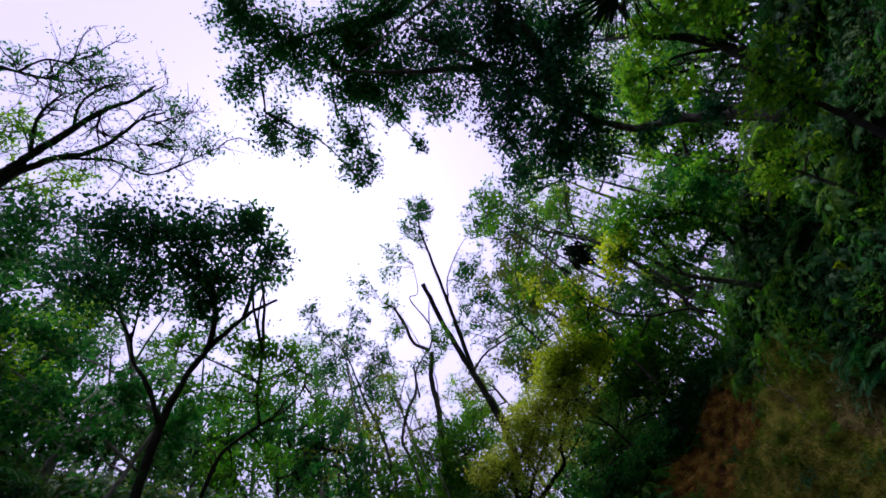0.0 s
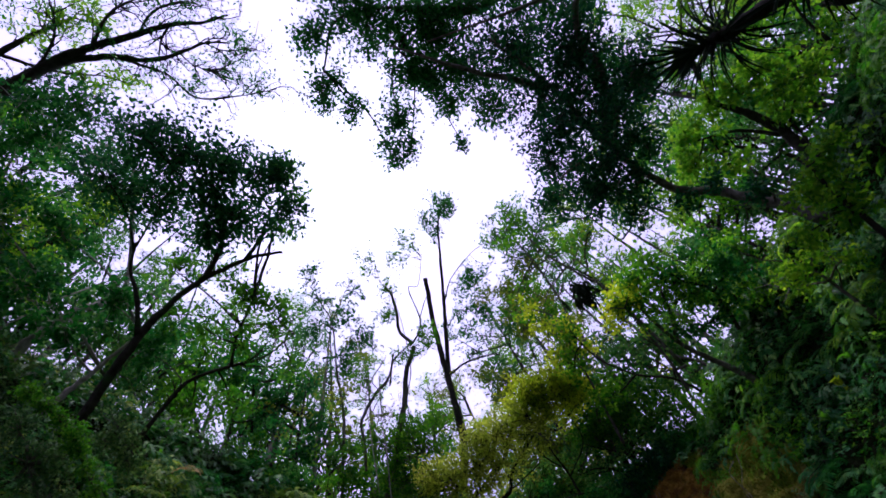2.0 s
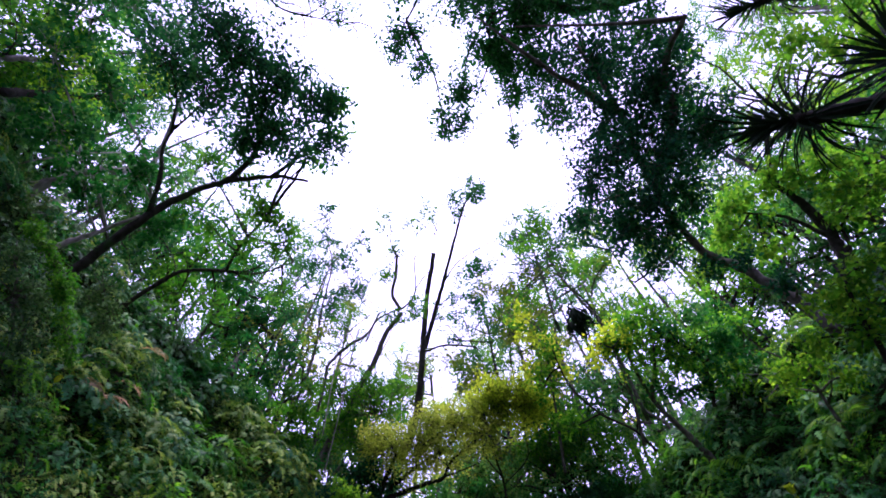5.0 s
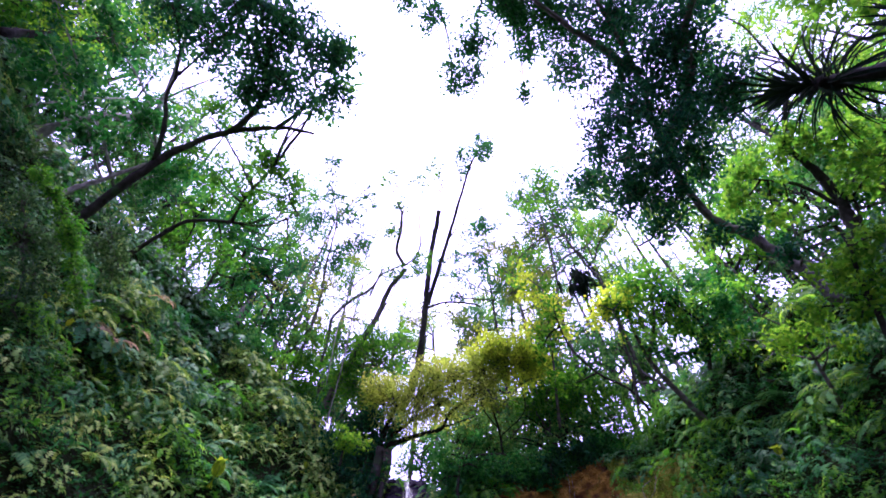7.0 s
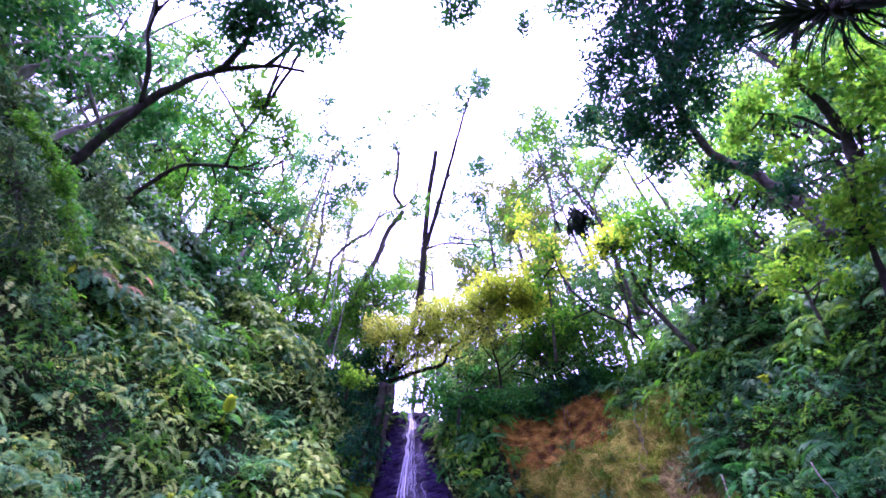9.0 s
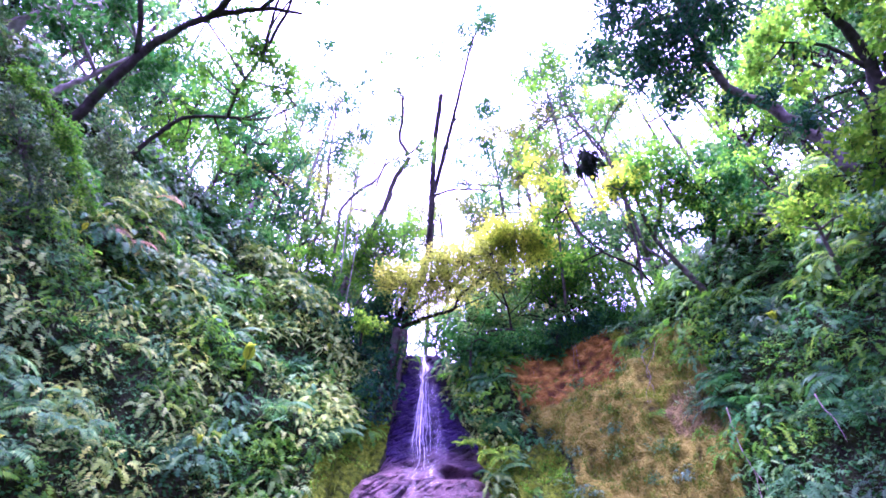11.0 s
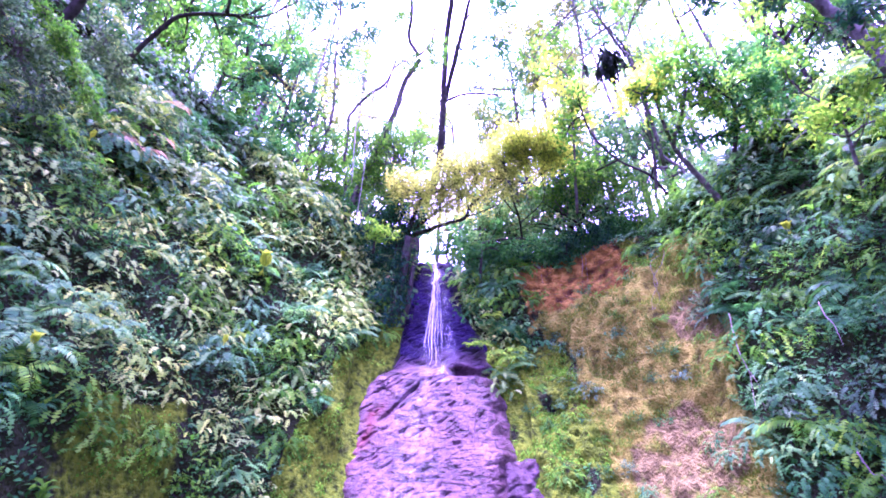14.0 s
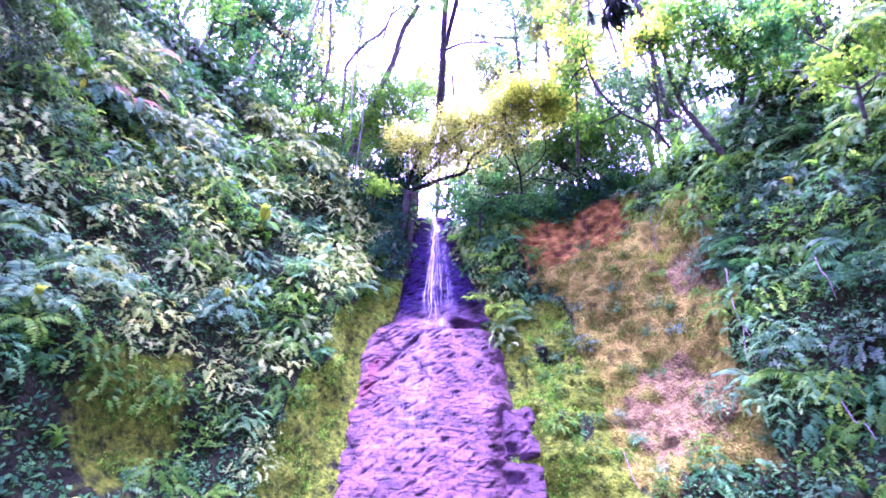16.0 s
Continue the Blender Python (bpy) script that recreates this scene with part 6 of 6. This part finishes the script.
tree("leafy bush beside the waterfall lip", [(1.00, 11.14, 8.22), (1.00, 10.91, 8.79), (1.09, 10.72, 9.40)], 0.05, 0.02, [],
     [(0.63, 10.97, 8.92, 0.34), (1.01, 10.81, 9.28, 0.46), (1.61, 10.77, 9.06, 0.49), (2.20, 10.61, 9.14, 0.48), (2.78, 10.43, 9.19, 0.45), (0.64, 10.86, 9.60, 0.28), (1.49, 10.65, 9.92, 0.40)], BARK_DARK, LEAF_DARK, 1.8, 0.08, name="bush")
tree("pale twiggy bush behind the lip", [(0.28, 12.80, 9.41), (0.10, 12.33, 10.14), (0.19, 11.82, 10.84)], 0.03, 0.012, [],
     [(-0.16, 12.28, 10.21, 0.31), (0.36, 12.13, 10.42, 0.31), (-0.41, 11.87, 10.77, 0.35), (0.28, 11.76, 10.90, 0.31)], BARK_DARK, LEAF_DARK, 1.7, 0.08, name="bush", forks=5)

tree("olive green thicket behind the arching tree", [(2.05, 12.62, 10.36), (2.13, 12.09, 11.07), (2.38, 11.50, 11.72)], 0.04, 0.015, [],
     [(0.80, 11.79, 11.63, 0.39), (1.42, 11.64, 11.74, 0.46), (2.12, 11.52, 11.75, 0.50), (2.81, 11.33, 11.80, 0.49), (3.48, 11.17, 11.77, 0.49), (4.05, 11.23, 11.48, 0.45), (1.69, 12.02, 11.24, 0.43), (2.57, 11.87, 11.23, 0.46),
      (1.70, 10.30, 13.73, 0.50), (1.07, 10.00, 14.04, 0.43), (1.35, 10.64, 13.47, 0.40), (3.62, 9.63, 13.19, 0.50)], BARK_GREY, LEAF_OLIVE, 2.2, 0.085, name="bush", forks=5)
tree("grey-green thicket beside the arching tree", [(-1.48, 12.26, 10.12), (-1.64, 11.62, 10.94), (-1.80, 10.94, 11.70)], 0.04, 0.015, [],
     [(-1.63, 11.18, 11.46, 0.45), (-1.21, 11.38, 11.29, 0.38), (-2.13, 10.91, 11.67, 0.48), (-1.65, 10.47, 12.91, 0.52), (-1.13, 10.31, 13.12, 0.42), (-2.20, 10.38, 12.21, 0.47), (-0.69, 11.41, 11.31, 0.28)], BARK_GREY, LEAF_BLUE, 1.8, 0.085, name="bush", forks=5)
tree("dark green thicket behind the clay rim", [(3.76, 11.52, 9.00), (3.81, 11.06, 9.65), (3.86, 10.57, 10.26)], 0.05, 0.015, [],
     [(1.88, 11.19, 10.14, 0.42), (2.51, 11.01, 10.21, 0.48), (3.20, 10.85, 10.18, 0.51), (3.86, 10.57, 10.26, 0.50), (4.49, 10.33, 10.25, 0.49), (4.95, 10.05, 10.32, 0.46), (2.86, 10.74, 10.91, 0.45), (3.61, 10.47, 10.95, 0.48), (4.34, 10.20, 10.95, 0.44),
      (3.44, 11.09, 9.77, 0.41), (4.31, 10.76, 9.81, 0.41), (1.27, 11.43, 10.43, 0.30)], BARK_DARK, LEAF_BLUE, 1.1, 0.085, name="bush", forks=5)
tree("bright green bush beside the stump at the lip", [(-1.76, 9.91, 8.49), (-1.69, 9.68, 8.84), (-1.59, 9.56, 9.01)], 0.03, 0.012, [],
     [(-1.81, 9.41, 8.99, 0.19), (-1.54, 9.51, 8.92, 0.22), (-1.26, 9.60, 8.85, 0.17), (-1.71, 9.55, 8.83, 0.17)], BARK_DARK, LEAF_BRIGHT, 2.6, 0.07, name="bush")

# bushes along the rim on both sides of the fall
for k, az in enumerate(np.concatenate([np.arange(5, 33, 2.0), np.arange(-34, -9, 2.4)])):
    a = float(az + rng.uniform(-0.6, 0.6))
    p = bank(a, 1 + rng.uniform(0.1, 0.9))
    base = np.array(p) - (0, 0, 0.1)
    h = rng.uniform(0.5, 1.1) if a > 0 else rng.uniform(0.7, 1.5)
    clumps = [(*(base + rng.normal(0, 0.32, 3) * (1, 1, 0.3) + (0, 0, h * rng.uniform(0.35, 1.0))), rng.uniform(0.35, 0.55)) for _ in range(5)]
    leaf = ((LEAF_DARK, LEAF_BLUE, LEAF_GREEN, LEAF_GREEN, LEAF_BLUE) if a > 0 else (LEAF_GREEN, LEAF_BLUE, LEAF_DARK, LEAF_PALE, LEAF_GREEN))[k % 5]
    tree((("dense dark bush on the gorge rim", "bluish green bush on the gorge rim", "fresh green bush on the gorge rim", "fresh green bush on the gorge rim", "bluish green bush on the gorge rim") if a > 0 else
          ("fresh green bush on the gorge rim", "bluish green bush on the gorge rim", "dense dark bush on the gorge rim", "pale green bush on the gorge rim", "fresh green bush on the gorge rim"))[k % 5],
         [base, base + (0.05, 0, h * 0.4), base + (0, 0.05, h * 0.8)], 0.03, 0.012, [], clumps, BARK_DARK, leaf, 1.3, 0.085, name="bush", group="bushes on the rim")
# dark plants hanging over the clay edge
for k in range(13):
    a = 4.5 + k * 1.65 + float(rng.uniform(-0.4, 0.4))
    p, t = np.array(bank(a, 1.0)), radians(a)
    out = np.array((-math.sin(t), -math.cos(t), 0))
    clumps = [(*(p + out * rng.uniform(-0.1, 0.28) + rng.normal(0, 0.14, 3) * (1, 0.4, 0.5) + (0, 0, rng.uniform(-0.12, 0.3))), rng.uniform(0.2, 0.34)) for _ in range(6)]
    tree("dark leafy bush hanging over the clay edge", [p - out * 0.2 - (0, 0, 0.1), p + (0, 0, 0.12), p + out * 0.2 + (0, 0, 0.15)], 0.025, 0.01, [], clumps, BARK_DARK, LEAF_DEEP if k % 3 else LEAF_DARK, 2.4, 0.075,
         name="bush", group="bushes over the clay edge")
# a thicket of thin bare saplings between the fern bank and the fall
for k in range(13):
    a = -25 + k * 1.25 + float(rng.uniform(-0.5, 0.5))
    p = np.array(bank(a, 1 + rng.uniform(0.2, 2.2))) - (0, 0, 0.1)
    h = rng.uniform(2.2, 4.6)
    lean = np.array((rng.uniform(0.2, 1.1), rng.uniform(-0.4, 0.2), 0)) * h * 0.35
    path = [p + lean * t ** 1.3 + (0, 0, h * t) + rng.normal(0, 0.07, 3) * (t > 0) for t in (0, 0.25, 0.5, 0.75, 1)]
    clumps = [(*(path[-1] + rng.normal(0, 0.35, 3)), 0.4), (*(path[-2] + rng.normal(0, 0.4, 3)), 0.35), (*(path[2] + rng.normal(0, 0.4, 3)), 0.3)]
    tree("thin crooked sapling with few leaves on the rim", path, rng.uniform(0.03, 0.055), 0.012, [], clumps, BARK_GREY if k % 2 else BARK_DARK, LEAF_GREEN if k % 3 else LEAF_BLUE, 0.9, 0.09,
         name="sapling", group="saplings on the rim", forks=4)

# yellow-leaved young trees among the green on the clay side
for label, trunk, clumps in (
        ("young tree with yellow leaves on the clay bank", [(4.87, 8.27, 9.13), (4.72, 7.58, 9.91), (4.42, 6.85, 10.68)],
         [(4.34, 6.65, 10.86, 0.34), (4.03, 6.90, 10.82, 0.29), (4.68, 6.51, 10.79, 0.26), (4.23, 7.18, 10.65, 0.27)]),
        ("young tree with yellow-green sprays high on the bank", [(6.65, 5.74, 6.78), (6.49, 5.39, 7.34), (6.30, 5.07, 7.82)],
         [(6.17, 4.93, 7.73, 0.28), (5.94, 5.12, 7.81, 0.24), (6.39, 4.73, 7.67, 0.25), (6.07, 5.22, 7.60, 0.22), (6.61, 4.81, 7.36, 0.23)]),
        ("thin tree with yellowing leaves behind the clay bank", [(3.39, 9.52, 9.46), (3.28, 8.58, 10.51), (3.13, 7.63, 11.39)],
         [(3.28, 7.57, 11.25, 0.34), (3.06, 7.33, 11.51, 0.31), (3.44, 7.82, 11.00, 0.28), (2.74, 7.93, 11.13, 0.29), (2.52, 7.10, 12.44, 0.38), (2.76, 7.56, 12.07, 0.33)])):
    tree(label, trunk, 0.04, 0.015, [], clumps, BARK_GREY, LEAF_BRIGHT if "sprays" in label else LEAF_YELLOW, 1.6, 0.08, group="yellow-leaved young trees", forks=3)


def build_tufts():
    """Moss cushions and grass tufts on the bare earth and the mossy strips."""
    for name, label, mat, want in (("grass_tufts", "short yellowish grass tufts on the bare earth bank", LEAF_OLIVE, 1), ("moss_cushions", "low green moss cushions on wet earth", LEAF_GREEN, 2)):
        at, out = [], []
        while len(at) < 9000:
            az, v = float(rng.uniform(-36, 31)), float(rng.uniform(0.12, 0.95))
            p = bank(az, v)
            c = cover_at(az, p.z)
            if c[want] < 0.35 or c[3] > 0.4 or c[0] > 0.4 or on_rock(az, p.z, 0.05):
                continue
            if noise.noise(p * 2.3 + Vector((want * 9, 0, 0))) < rng.uniform(-0.15, 0.45):
                continue
            a = radians(az)
            for _ in range(4):
                at.append(np.array(p) + rng.normal(0, 0.035, 3)), out.append((-math.sin(a), -math.cos(a), 0.5))
        n = len(at)
        along = unit(np.array(out) + rng.normal(0, 0.7, (n, 3)))
        L = rng.uniform(0.04, 0.10, n) if want == 1 else rng.uniform(0.025, 0.06, n)
        v, f, s = quad_leaves(np.array(at), along, unit(rng.normal(0, 0.5, (n, 3)) + (0, 0, 1.0)), L, L * (0.3 if want == 1 else 0.6))
        tagged(new(name, mesh_from(name, v, f, s, mat)), label, "moss" if want == 2 else "grass", kind="stuff")


build_tufts()
